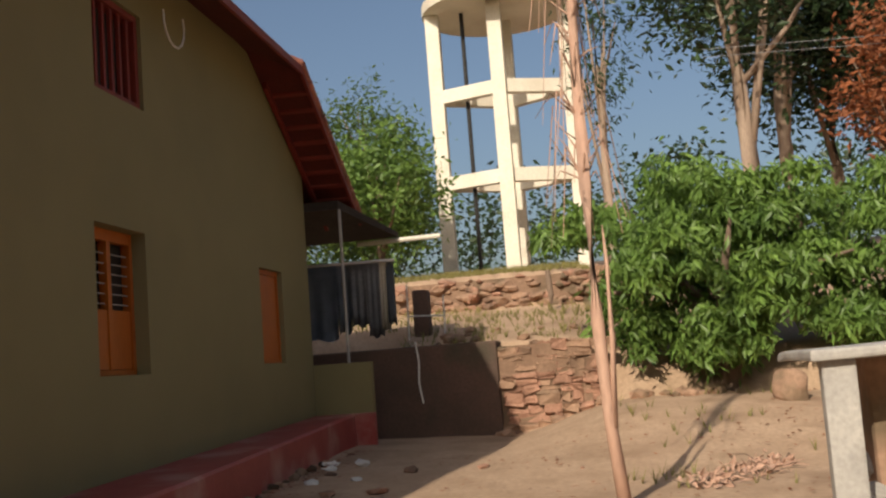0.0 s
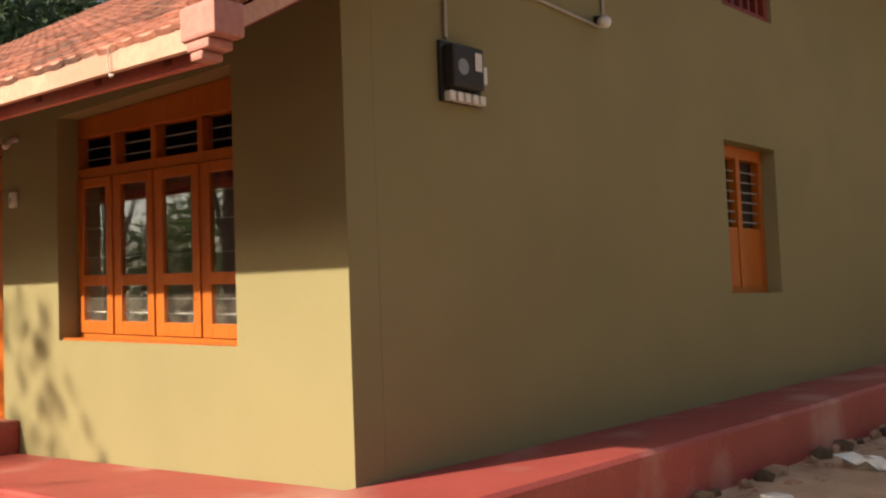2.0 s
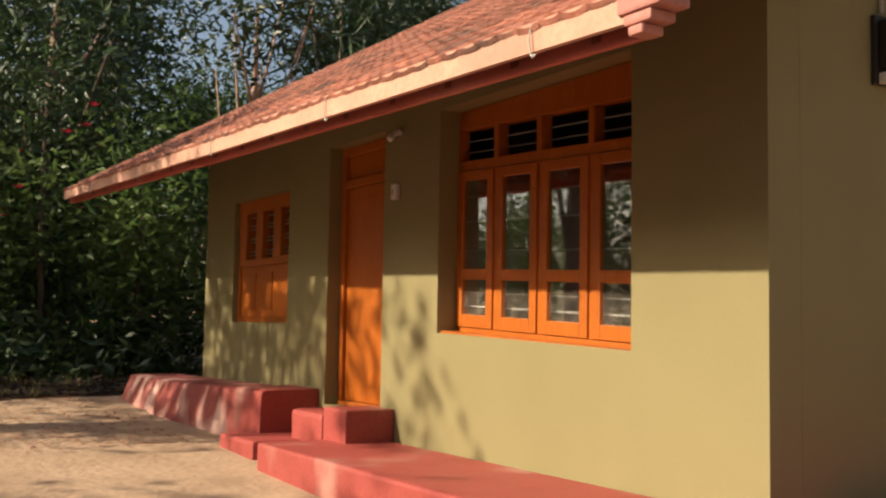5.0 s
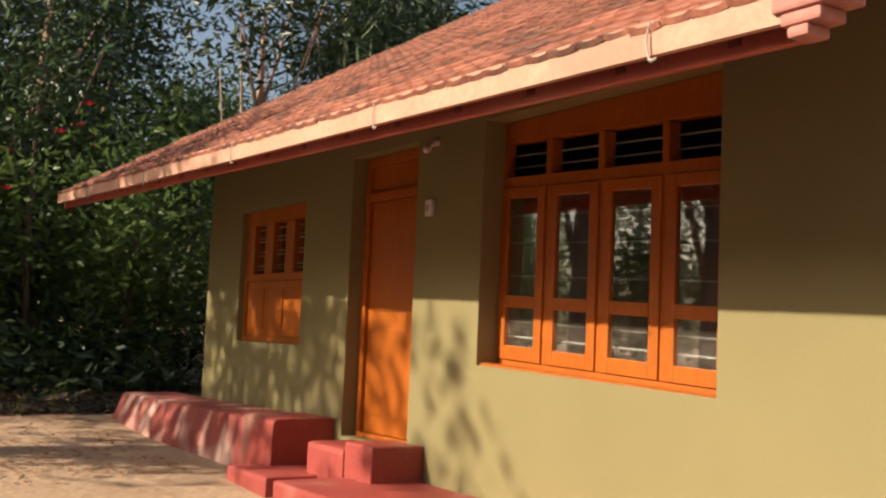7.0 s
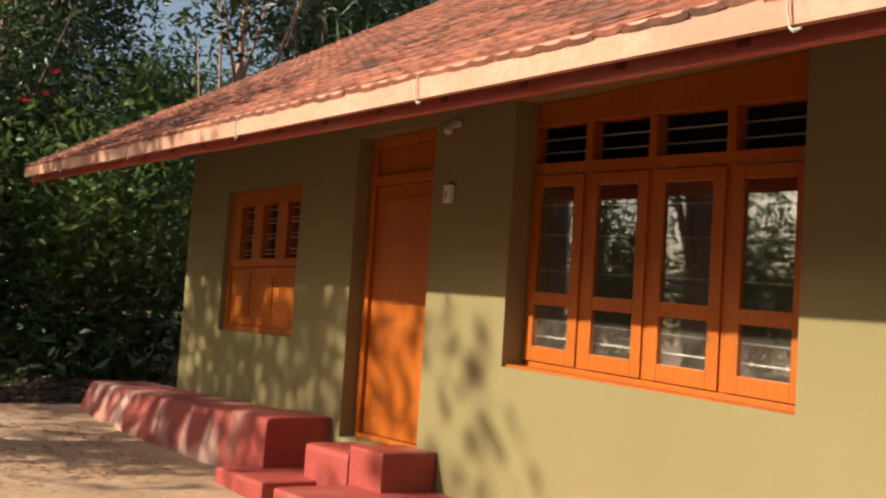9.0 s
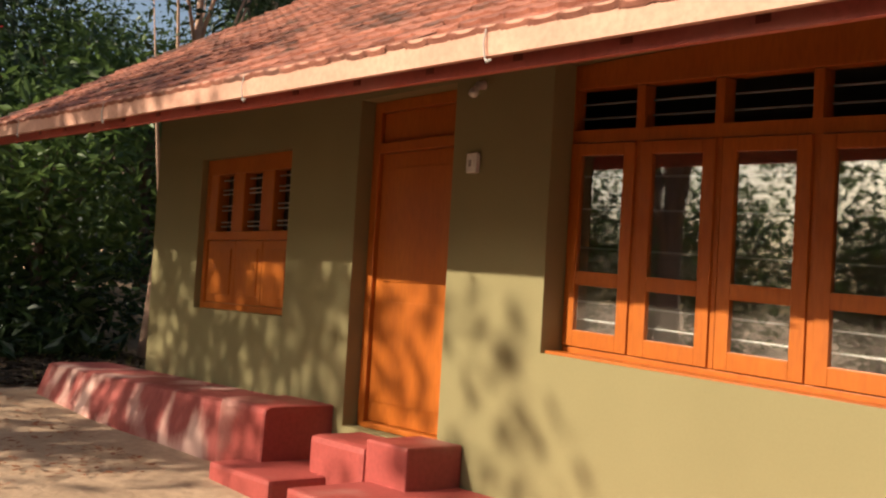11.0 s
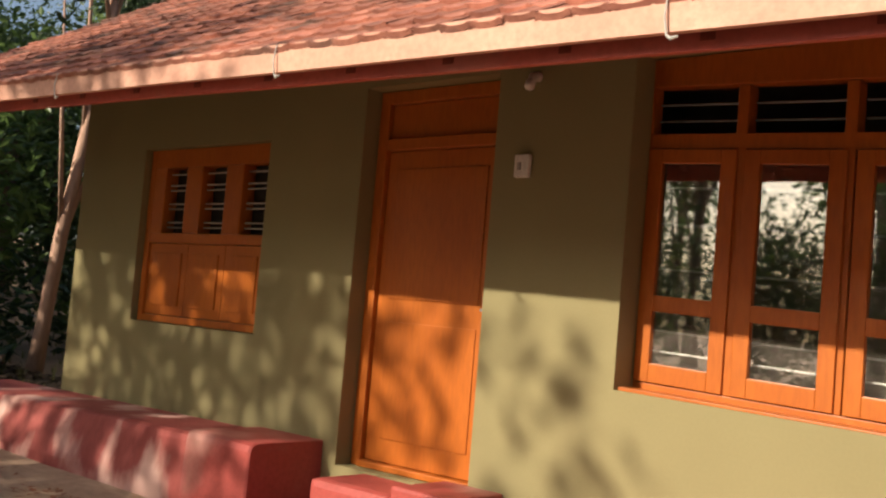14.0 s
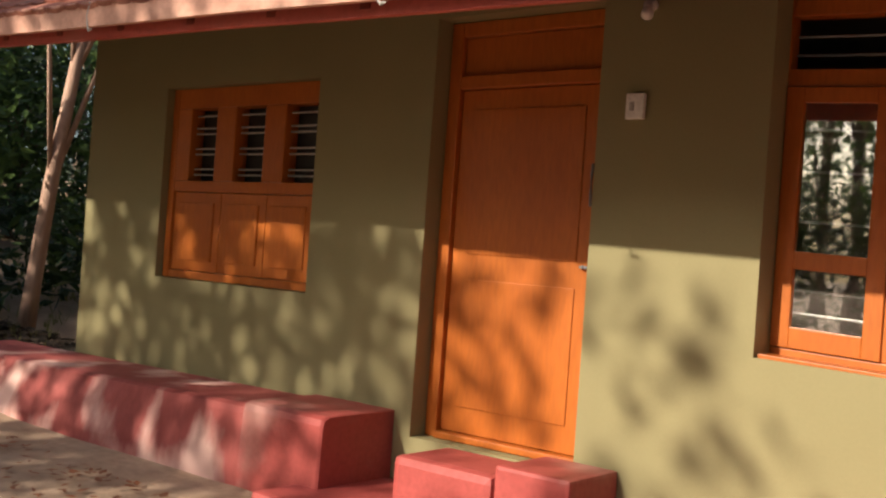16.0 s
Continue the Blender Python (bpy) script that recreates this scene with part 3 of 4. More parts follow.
def gable_window():
    w = thing("window_3", (-0.1, 5.4, 0.92), "narrow orange window with barred top in the gable wall", "window", kind="structure")
    y0, y1, z0, z1 = GW
    ym = 5.36
    part("window_frame", boxes((-0.245, -0.15, y0 + 0.004, y0 + 0.07, z0 + 0.004, z1 - 0.004), (-0.245, -0.15, y1 - 0.07, y1 - 0.004, z0 + 0.004, z1 - 0.004), (-0.245, -0.15, y0 + 0.071, y1 - 0.071, z1 - 0.12, z1 - 0.004),
                               (-0.245, -0.15, y0 + 0.071, y1 - 0.071, z0 + 0.004, z0 + 0.06), (-0.244, -0.151, ym - 0.04 + 0.09, ym + 0.04 + 0.09, z0 + 0.061, z1 - 0.121), bevel=0.006), ORANGE, w)
    for a, b in ((y0 + 0.075, ym + 0.045), (ym + 0.135, y1 - 0.075)):
        part("shutter", boxes((-0.20, -0.165, a, b, z0 + 0.065, 1.60), bevel=0.004), ORANGE, w)
        for k in range(6):
            bm = bmesh.new()
            tube(bm, [(-0.19, a, 1.66 + 0.1 * k), (-0.19, b, 1.66 + 0.1 * k)], 0.008, 6)
            part("grille_bar", bm, STEEL, w)
    # Shade behind the grille, put in as a black sheet.
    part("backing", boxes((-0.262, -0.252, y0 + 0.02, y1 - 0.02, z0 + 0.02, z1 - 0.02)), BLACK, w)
    w = thing("window_4", (-0.05, 10.0, 1.12), "small closed orange shutter window in the gable wall", "window", kind="structure")
    y0, y1, z0, z1 = SW
    part("window_frame", boxes((-0.2, -0.07, y0 + 0.004, y0 + 0.06, z0 + 0.004, z1 - 0.004), (-0.2, -0.07, y1 - 0.06, y1 - 0.004, z0 + 0.004, z1 - 0.004), (-0.2, -0.07, y0 + 0.061, y1 - 0.061, z1 - 0.07, z1 - 0.004), (-0.2, -0.07, y0 + 0.061, y1 - 0.061, z0 + 0.004, z0 + 0.06), bevel=0.006), ORANGE, w)
    part("shutter", boxes((-0.12, -0.085, y0 + 0.065, y1 - 0.065, z0 + 0.065, z1 - 0.075), bevel=0.004), ORANGE, w)
    w = thing("window_5", (-0.1, 5.8, 3.78), "red barred attic vent high in the gable wall", "vent", kind="structure")
    y0, y1, z0, z1 = VENT
    part("window_frame", boxes((-0.2, -0.04, y0 + 0.004, y0 + 0.08, z0 + 0.004, z1 - 0.004), (-0.2, -0.04, y1 - 0.08, y1 - 0.004, z0 + 0.004, z1 - 0.004), (-0.2, -0.04, y0 + 0.081, y1 - 0.081, z0 + 0.004, z0 + 0.07), (-0.2, -0.04, y0 + 0.081, y1 - 0.081, z1 - 0.07, z1 - 0.004), bevel=0.006), RED_WOOD, w)
    for k in range(5):
        y = y0 + 0.2 + 0.18 * k
        part("slat", boxes((-0.11, -0.07, y - 0.025, y + 0.025, z0 + 0.072, z1 - 0.072), bevel=0.004), RED_WOOD, w)
    # Attic darkness behind the slats is drawn by this black sheet.
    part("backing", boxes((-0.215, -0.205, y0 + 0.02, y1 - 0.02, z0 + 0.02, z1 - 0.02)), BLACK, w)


front_window()
door()
side_window()
gable_window()

# ---- small fittings ----
sw = thing("switch_box", (-4.07, -0.004, 1.95), "small white switch box on the front wall", "switch")
plate = part("plate", boxes((-4.12, -4.02, -0.035, -0.003, 1.89, 2.02), bevel=0.006), WHITE, sw)
part("rocker", boxes((-4.095, -4.07, -0.042, -0.0355, 1.93, 1.975), bevel=0.002), CONCRETE, plate)
lampfit = thing("wall_lamp", (-4.02, -0.004, 2.45), "small white bulb holder under the eave", "lamp")
bm = bmesh.new()
tube(bm, [(-4.02, -0.003, 2.47), (-4.02, -0.05, 2.46), (-4.0, -0.09, 2.43)], [0.03, 0.028, 0.022], 10)
holder = part("holder", bm, WHITE, lampfit)
bm = bmesh.new()
tube(bm, [(-4.0, -0.091, 2.429), (-3.99, -0.11, 2.41), (-3.98, -0.13, 2.385), (-3.975, -0.14, 2.37)], [0.018, 0.03, 0.03, 0.012], 10)
part("bulb", bm, WHITE, holder, smooth=True)

meter = thing("electric_meter", (0.0, 1.0, 2.2), "dark electricity meter box with pale labels on the gable wall", "electric meter")
part("board", boxes((0.002, 0.03, 0.855, 1.265, 2.235, 2.64), bevel=0.006), BLACK, meter)
case = part("case", boxes((0.031, 0.12, 0.88, 1.20, 2.32, 2.61), bevel=0.02), BLACK, meter)
part("display", boxes((0.121, 0.125, 1.10, 1.17, 2.45, 2.57)), WHITE, case, "pale meter label")
bm = bmesh.new()
bmesh.ops.create_circle(bm, cap_ends=True, segments=20, radius=0.055, matrix=pose(0.122, 0.98, 2.46, 0, 90, 0))
part("dial", bm, TIN, case)
for i in range(5):
    part("fuse", boxes((0.032, 0.09, 0.875 + 0.078 * i, 0.93 + 0.078 * i, 2.235, 2.30), bevel=0.01), WHITE, meter)
part("side_fuse", boxes((0.032, 0.10, 1.21, 1.255, 2.38, 2.50), bevel=0.01), WHITE, meter)
cond = thing("conduit", (0.0, 1.8, 3.1), "thin grey wiring conduit along the gable wall", "conduit")
bm = bmesh.new()
tube(bm, [(0.02, 0.93, 2.66), (0.02, 0.93, 3.13), (0.02, 1.0, 3.16), (0.02, 2.0, 3.14), (0.02, 2.8, 3.08), (0.02, 2.86, 3.12), (0.02, 2.87, 4.4)], 0.013, 6)
part("pipe", bm, CONCRETE, cond)
gl = thing("gable_lamp", (0.02, 2.72, 3.1), "small white bulb on an angled holder on the gable wall", "lamp")
bm = bmesh.new()
tube(bm, [(0.003, 2.78, 3.14), (0.06, 2.76, 3.12), (0.10, 2.72, 3.09)], [0.035, 0.03, 0.026], 10)
holder = part("holder", bm, BLACK, gl)
bm = bmesh.new()
tube(bm, [(0.10, 2.72, 3.09), (0.13, 2.69, 3.08), (0.17, 2.65, 3.06), (0.19, 2.63, 3.05)], [0.025, 0.05, 0.05, 0.02], 12)
part("bulb", bm, WHITE, holder, smooth=True)
cable = thing("cable_loop", (0.3, 6.6, 4.9), "loose black cable loop below the roof edge", "cable")
bm = bmesh.new()
tube(bm, [(0.3, 6.3 + 0.28 * math.cos(a * 0.42), 4.72 + 0.28 * math.sin(a * 0.42)) for a in range(7, 17)], 0.012, 6)
part("cable", bm, LITTER, cable)

# pipes and a post behind the house
pipe = thing("white_pipe", (1.9, 12.85, 0.3), "thin white water pipe against the damp wall", "pipe")
bm = bmesh.new()
tube(bm, [(1.5, 12.84, 1.22), (1.54, 12.83, 0.9), (1.52, 12.82, 0.55), (1.57, 12.81, 0.22)], 0.016, 6)
part("tube", bm, WHITE, pipe)
rail = thing("pipe_rail", (1.6, 15.0, 1.3), "low white pipe rail on the terrace", "rail")
for p in ([(1.0, 15.0, 1.76), (1.68, 15.0, 1.72)], [(1.0, 15.0, 1.15), (1.02, 15.0, 2.34)], [(1.68, 15.0, 1.15), (1.69, 15.0, 2.1)]):
    bm = bmesh.new()
    tube(bm, p, 0.016, 6)
    part("pipe", bm, WHITE, rail)
stake = thing("fence_post", (3.5, 18.0, 1.8), "short dark wooden post on the terrace", "post")
bm = bmesh.new()
tube(bm, [(3.5, 18.0, 1.6), (3.52, 18.0, 2.1), (3.49, 18.0, 2.62)], [0.07, 0.06, 0.055], 8)
part("stake", bm, BARK, stake)
crate = thing("stone_block", (1.45, 15.5, 1.4), "dark weathered block beside the pipe rail", "block")
part("block", boxes((1.05, 1.34, 15.3, 15.7, 1.2, 2.25), bevel=0.03), DAMP, crate)


# ---- trees ----
def leaf_mesh(name, centres, spread, per, length, width, mat, droop=0.3, seed=1):
    """Many small folded leaves round the centres."""
    rng = np.random.default_rng(seed)
    c = np.repeat(np.asarray(centres, float), per, 0)
    p = c + rng.normal(0, 1, c.shape) * spread
    n = len(p)
    d = rng.normal(0, 1, (n, 3))
    d[:, 2] = d[:, 2] * 0.6 - droop
    d /= np.linalg.norm(d, axis=1, keepdims=True)
    s = np.cross(d, rng.normal(0, 1, (n, 3)))
    s /= np.linalg.norm(s, axis=1, keepdims=True)
    up = np.cross(s, d)
    k = rng.uniform(0.6, 1.25, (n, 1))
    ln, wd = length * k, width * k
    v = np.stack([p, p + d * ln * 0.45 + s * wd * 0.5 + up * wd * 0.15, p + d * ln, p + d * ln * 0.45 - s * wd * 0.5 + up * wd * 0.15], 1).reshape(-1, 3)
    f = np.arange(4 * n).reshape(-1, 4)
    tri = np.concatenate([f[:, [0, 1, 2]], f[:, [0, 2, 3]]])
    me = bpy.data.meshes.new(name)
    me.from_pydata(v.tolist(), [], tri.tolist())
    me.materials.append(mat)
    return me


def clumps(n, centre, size, seed, hollow=0.55, low=-1.0):
    """Clump centres in an uneven crown."""
    rng = np.random.default_rng(seed)
    out = []
    while len(out) < n:
        q = rng.uniform(-1, 1, 3)
        r = np.linalg.norm(q)
        u = Vector(q / (r + 1e-6))
        edge = 0.78 + 0.42 * noise.noise(u * 1.9 + Vector((seed, 0, 0)))
        if r < edge and r > hollow * edge * rng.uniform(0.2, 1) and q[2] > low:
            out.append(np.asarray(centre) + q * np.asarray(size))
    return out


def tree(name, at, height, radius, crown_low, label, category="tree", leafmat=None, bark=None, n=140, per=34, leaf=(0.2, 0.075), trunk=0.16, lean=(0, 0), seed=1, group="", droop=0.3, spread=0.3):
    t = thing(name, at, label, category, group)
    rng = random.Random(seed)
    x, y, z = at
    top = crown_low + (height - crown_low) * 0.6
    bm = bmesh.new()
    pts = [(x + lean[0] * f + 0.06 * rng.uniform(-1, 1) * f * height * 0.2, y + lean[1] * f + 0.06 * rng.uniform(-1, 1) * f * height * 0.2, z - 0.15 + (top + 0.15) * f) for f in (0, 0.12, 0.3, 0.5, 0.72, 1)]
    tube(bm, pts, [trunk * 1.35, trunk * 1.05, trunk * 0.95, trunk * 0.8, trunk * 0.6, trunk * 0.35], 9)
    stem = part("trunk", bm, bark or BARK, t, smooth=True)
    mid = ((height + crown_low) / 2)
    centre = (x + lean[0], y + lean[1], z + mid)
    cl = clumps(n, centre, (radius, radius, (height - crown_low) / 2 * 1.1), seed)
    for i in range(7):
        f = rng.uniform(0.45, 1.0)
        k = min(4, int(f * 5))
        a = Vector(pts[k])
        b = Vector(cl[rng.randrange(len(cl))])
        bm = bmesh.new()
        m = (a + b) / 2 + Vector((0, 0, -0.1 * radius))
        tube(bm, [a, m, b], [trunk * 0.42, trunk * 0.27, trunk * 0.08], 6)
        part("limb", bm, bark or BARK, stem, smooth=True)
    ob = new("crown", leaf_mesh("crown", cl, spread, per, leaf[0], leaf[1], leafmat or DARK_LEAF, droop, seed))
    ob.parent = t
    ob.matrix_parent_inverse = Matrix.Translation(-t.location)
    return t


def plant(src, spots):
    for x, y, turn in spots:
        copy_thing(src, pose(x, y, ground_z(x, y), 0, 0, turn))


def gz(x, y):
    return (x, y, ground_z(x, y))


# the dark grove beyond the far end of the house
g = "grove trees"
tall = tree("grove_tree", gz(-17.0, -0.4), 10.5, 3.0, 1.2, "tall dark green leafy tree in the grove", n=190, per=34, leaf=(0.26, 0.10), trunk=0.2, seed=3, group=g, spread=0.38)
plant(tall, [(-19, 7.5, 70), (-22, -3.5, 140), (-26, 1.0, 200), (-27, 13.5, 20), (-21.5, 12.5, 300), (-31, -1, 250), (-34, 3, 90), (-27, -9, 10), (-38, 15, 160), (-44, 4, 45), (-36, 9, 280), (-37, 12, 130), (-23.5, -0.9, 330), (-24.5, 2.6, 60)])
low = tree("grove_bush_tree", gz(-14.2, 0.6), 4.6, 2.0, 0.2, "low leafy shrub tree with glossy dark leaves", leafmat=YARD_LEAF, n=120, per=36, leaf=(0.22, 0.085), trunk=0.09, seed=8, group="grove shrubs", spread=0.33)
plant(low, [(-15, -2.4, 50), (-13.3, 4.2, 120), (-16, 6.5, 200), (-18.5, -0.5, 280), (-12.6, 7.6, 330), (-19, -5, 90), (-22.5, 1, 15), (-24, 7.5, 220), (-20, 10, 170), (-26, -4, 310)])
thin = tree("palm_like_tree", gz(-15.5, 4.85), 9.5, 1.2, 4.5, "slender tree with feathery dark crown", n=80, per=40, leaf=(0.55, 0.05), trunk=0.13, seed=12, group="slender trees", spread=0.35, droop=0.7, bark=PALE_BARK)
plant(thin, [(-19.8, 9.2, 100), (-24, 10.5, 210)])
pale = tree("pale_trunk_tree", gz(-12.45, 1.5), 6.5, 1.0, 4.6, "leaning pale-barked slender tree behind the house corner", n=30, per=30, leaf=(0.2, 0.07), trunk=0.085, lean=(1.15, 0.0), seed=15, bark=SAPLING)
hib = tree("flowering_shrub", gz(-14.8, -0.9), 5.2, 0.9, 3.4, "shrub with red hibiscus flowers", "shrub", DARK_LEAF, n=26, per=30, leaf=(0.16, 0.08), trunk=0.05, seed=19)
rng = random.Random(5)
for i in range(14):
    bm = bmesh.new()
    cx, cy, cz = -14.2 + rng.uniform(-0.9, 0.7), -0.9 + rng.uniform(-1.0, 1.0), ground_z(-14.8, -0.9) + rng.uniform(2.4, 4.4)
    for k in range(5):
        a = 2 * math.pi * k / 5
        c = bm.verts.new((cx, cy, cz))
        q = [bm.verts.new((cx + 0.11 * math.cos(a + d) * s, cy + 0.11 * math.sin(a + d) * s, cz + 0.05 * s)) for d, s in ((-0.5, 0.8), (0, 1.15), (0.5, 0.8))]
        bm.faces.new((c, q[0], q[1]))
        bm.faces.new((c, q[1], q[2]))
    part("flower", bm, BLOOM, hib, "red open flower")

# trees across the yard in front of the house, which throw the broken shade on its left half
g = "yard trees"
shade = tree("yard_tree", gz(-9.6, -8.6), 8.6, 2.7, 4.6, "spreading leafy yard tree before the house", leafmat=YARD_LEAF, n=92, per=30, leaf=(0.3, 0.12), trunk=0.2, seed=23, group=g, spread=0.3)
plant(shade, [(-13.5, -9.0, 130), (-18.6, -6.6, 250), (-19, -9.5, 180)])
# branch of the yard tree added unseen over the yard, shading the door wall
bm = bmesh.new()
tube(bm, [(-9.4, -8.6, 4.6), (-8.6, -9.0, 6.6), (-7.6, -9.3, 7.25), (-6.6, -9.4, 7.0), (-6.2, -9.45, 6.0)], [0.03, 0.018, 0.014, 0.01, 0.005], 6)
part("limb", bm, BARK, shade, smooth=True)
ob = new("branch_leaves", leaf_mesh("branch_leaves", [(-6.55, -9.4, 6.95), (-6.35, -9.4, 6.7), (-6.4, -9.5, 6.45), (-6.15, -9.45, 6.2), (-6.2, -9.4, 5.95), (-6.8, -9.3, 7.0), (-6.7, -9.4, 6.3), (-8.05, -9.0, 7.05), (-7.85, -9.0, 6.7), (-7.98, -9.0, 6.3), (-7.65, -9.0, 7.1), (-8.5, -9.0, 6.5), (-8.7, -9.0, 6.9), (-8.4, -9.0, 6.1)], 0.17, 11, 0.32, 0.12, YARD_LEAF, 0.8, 24))
ob.parent, ob.matrix_parent_inverse = shade, Matrix.Translation(-shade.location)
mid_tree = tree("front_tree", gz(-3.4, -11.6), 6.2, 2.3, 2.6, "round leafy tree shading the front yard", leafmat=YARD_LEAF, n=72, per=30, leaf=(0.26, 0.1), trunk=0.15, seed=25, group="front yard trees", spread=0.34)
plant(mid_tree, [(0.3, -11.7, 70), (3.6, -12.0, 160), (-0.9, -14.6, 230), (-4.8, -11.2, 310), (2.4, -15.0, 20), (-1.6, -11.0, 100), (-22, 3.6, 10), (-23.5, 6.2, 120), (-28, 8.5, 200)])
copse = tree("copse_tree", gz(-6.0, -19.0), 9.5, 2.5, 4.2, "leafy green tree added across the yard to screen the sky", leafmat=YARD_LEAF, n=60, per=30, leaf=(0.28, 0.11), trunk=0.17, seed=27, group="copse trees", spread=0.36)
# The last four stand unseen at +x to dim the gable's sky light.
plant(copse, [(-16, -16, 120), (3.5, -19.5, 20), (8.5, -21, 300), (-20, -20, 80), (-24, -15.5, 150), (-8, -26, 10), (0.5, -28, 220), (13, -18, 140), (-28, -24, 330), (18, 2, 40), (19, -4, 130), (14, -12, 300), (20, 7, 10)])

edge = tree("boundary_tree", gz(-3.0, -31.0), 14.0, 3.4, 5.5, "tall leafy tree added round the far yard to screen the sky", leafmat=YARD_LEAF, n=95, per=30, leaf=(0.42, 0.17), trunk=0.24, seed=29, group="boundary trees", spread=0.5)
# Copies past x -38 back the grove; others, out of view, block sky.
plant(edge, [(-9, -32, 60), (-15, -33, 130), (-21, -31, 200), (-28, -32, 270), (3.5, -32.5, 330), (9.5, -31, 40), (15.5, -30, 110), (22, -28, 180), (25, -20, 250), (27, -12, 320), (26.5, -4, 20), (27, 4, 90), (28, 12, 160), (29, 20, 230), (-34, -27, 300), (-6, -27, 15), (-12, -27.5, 75), (-18, -27, 145), (0, -27, 215), (6.5, -27, 285), (12.5, -26, 355), (-46, 0.5, 50), (-46, -6, 120), (-43, -12, 190), (-48, 6.5, 260), (-45, 22, 330), (-40, 20, 10)])
plant(low, [(-7, -16.8, 20), (-10, -16, 80), (-13, -14.5, 140), (-4.5, -18, 200), (-17, -14, 260), (1, -18.5, 320), (5, -18, 50), (-21, -13, 110), (-25, -11, 170), (-30, 4.5, 60), (-31, 9, 130), (-29, -6, 190), (-35, -3, 240), (9, -19, 300)])
rng = np.random.default_rng(93)
under = [(x, y, ground_z(x, y) + rng.uniform(0.05, 0.9)) for x, y in zip(rng.uniform(-46, -13.2, 1100), rng.uniform(-9, 24, 1100)) if x < -15 or y > 1]
under += [(x, y, ground_z(x, y) + rng.uniform(0.0, 0.4)) for x, y in zip(rng.uniform(-16, -12.4, 160), rng.uniform(-3.5, 1.0, 160))]
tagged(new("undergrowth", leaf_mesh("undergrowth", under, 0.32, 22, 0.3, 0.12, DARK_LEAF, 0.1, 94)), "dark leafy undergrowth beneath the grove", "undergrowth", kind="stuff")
# far woods all round
rng = np.random.default_rng(90)
far_c = []
for a in np.linspace(0, 2 * math.pi, 1500):
    r = 62 + 26 * rng.uniform()
    x, y = r * math.cos(a), r * math.sin(a)
    top = 6.5 + 3.5 * noise.noise((6 * math.cos(a), 6 * math.sin(a), 2)) + 1.5 * noise.noise((25 * math.cos(a), 25 * math.sin(a), 4))
    far_c.append((x, y, ground_z(x, y) + rng.uniform(0.0, 1.0) ** 0.7 * top))
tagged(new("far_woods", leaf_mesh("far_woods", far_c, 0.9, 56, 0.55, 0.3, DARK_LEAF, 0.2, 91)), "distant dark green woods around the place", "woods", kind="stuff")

# ---- behind the house: terraces, tower, mango ----
tower = thing("water_tower", (1.7, 31.0, 3.7), "whitewashed concrete water tower on four columns", "water tower")
TZ = 3.6
TC = {"L": (-0.25, 30.0), "F": (1.9, 29.2), "R": (4.15, 30.1), "B": (2.06, 31.4)}
LEVELS = (6.7, 9.62, 12.45)
for k, (x, y) in TC.items():
    bm = bmesh.new()
    box(bm, x - 0.23, x + 0.23, y - 0.23, y + 0.23, TZ - 0.4, LEVELS[2] - 0.002, bevel=0.03)
    part("column", bm, WHITEWASH, tower)
ring = ["L", "F", "R", "B"]
for z in LEVELS[:2]:
    for a, b in zip(ring, ring[1:] + ring[:1]):
        (xa, ya), (xb, yb) = TC[a], TC[b]
        d = Vector((xb - xa, yb - ya, 0)).normalized()
        s = Vector((-d.y, d.x, 0)) * 0.16
        bm = bmesh.new()
        p = [Vector((xa, ya, 0)) + d * 0.2, Vector((xb, yb, 0)) - d * 0.2]
        v = [bm.verts.new(q + o + Vector((0, 0, h))) for h in (z - 0.22, z + 0.22) for q in p for o in (-s, s)]
        for f in ((0, 1, 3, 2), (4, 6, 7, 5), (0, 4, 5, 1), (2, 3, 7, 6), (0, 2, 6, 4), (1, 5, 7, 3)):
            bm.faces.new([v[i] for i in f])
        part("beam", bm, WHITEWASH, tower)
bm = bmesh.new()
tube(bm, [(1.93, 30.4, LEVELS[2]), (1.93, 30.4, LEVELS[2] + 0.35), (1.93, 30.4, LEVELS[2] + 0.36), (1.93, 30.4, LEVELS[2] + 3.6)], [2.55, 2.55, 2.35, 2.35], 32)
part("tank", bm, WHITEWASH, tower, "round whitewashed tank")
bm = bmesh.new()
tube(bm, [(0.75, 29.95, TZ - 0.3), (0.75, 29.95, LEVELS[2])], 0.07, 8)
part("pipe", bm, BLACK, tower, "dark vertical supply pipe")

tier = thing("upper_retaining_wall", (0.0, 19.2, 1.5), "rough laterite wall of the upper terrace", "retaining wall", kind="structure")
part("core", boxes((-10, 5.6, 19.05, 19.45, 1.2, 2.62)), RUBBLE, tier)
rng = random.Random(35)
for i in range(230):
    r = rng.uniform(0.05, 0.17)
    x, z = rng.uniform(-1.6, 5.5), 1.66 + 0.98 * rng.random()
    bm = bmesh.new()
    bmesh.ops.create_icosphere(bm, subdivisions=2, radius=r, matrix=pose(x, 19.07 - 0.06 * (2.7 - z), z, rng.uniform(-15, 15), rng.uniform(-12, 12), rng.uniform(0, 180)) @ Matrix.Diagonal((1.7, 1.0, 0.62, 1)))
    for v in bm.verts:
        v.co += 0.45 * r * noise.noise_vector(v.co * 8.0)
    part("stone", bm, RUBBLE if i % 3 else LATERITE, tier)

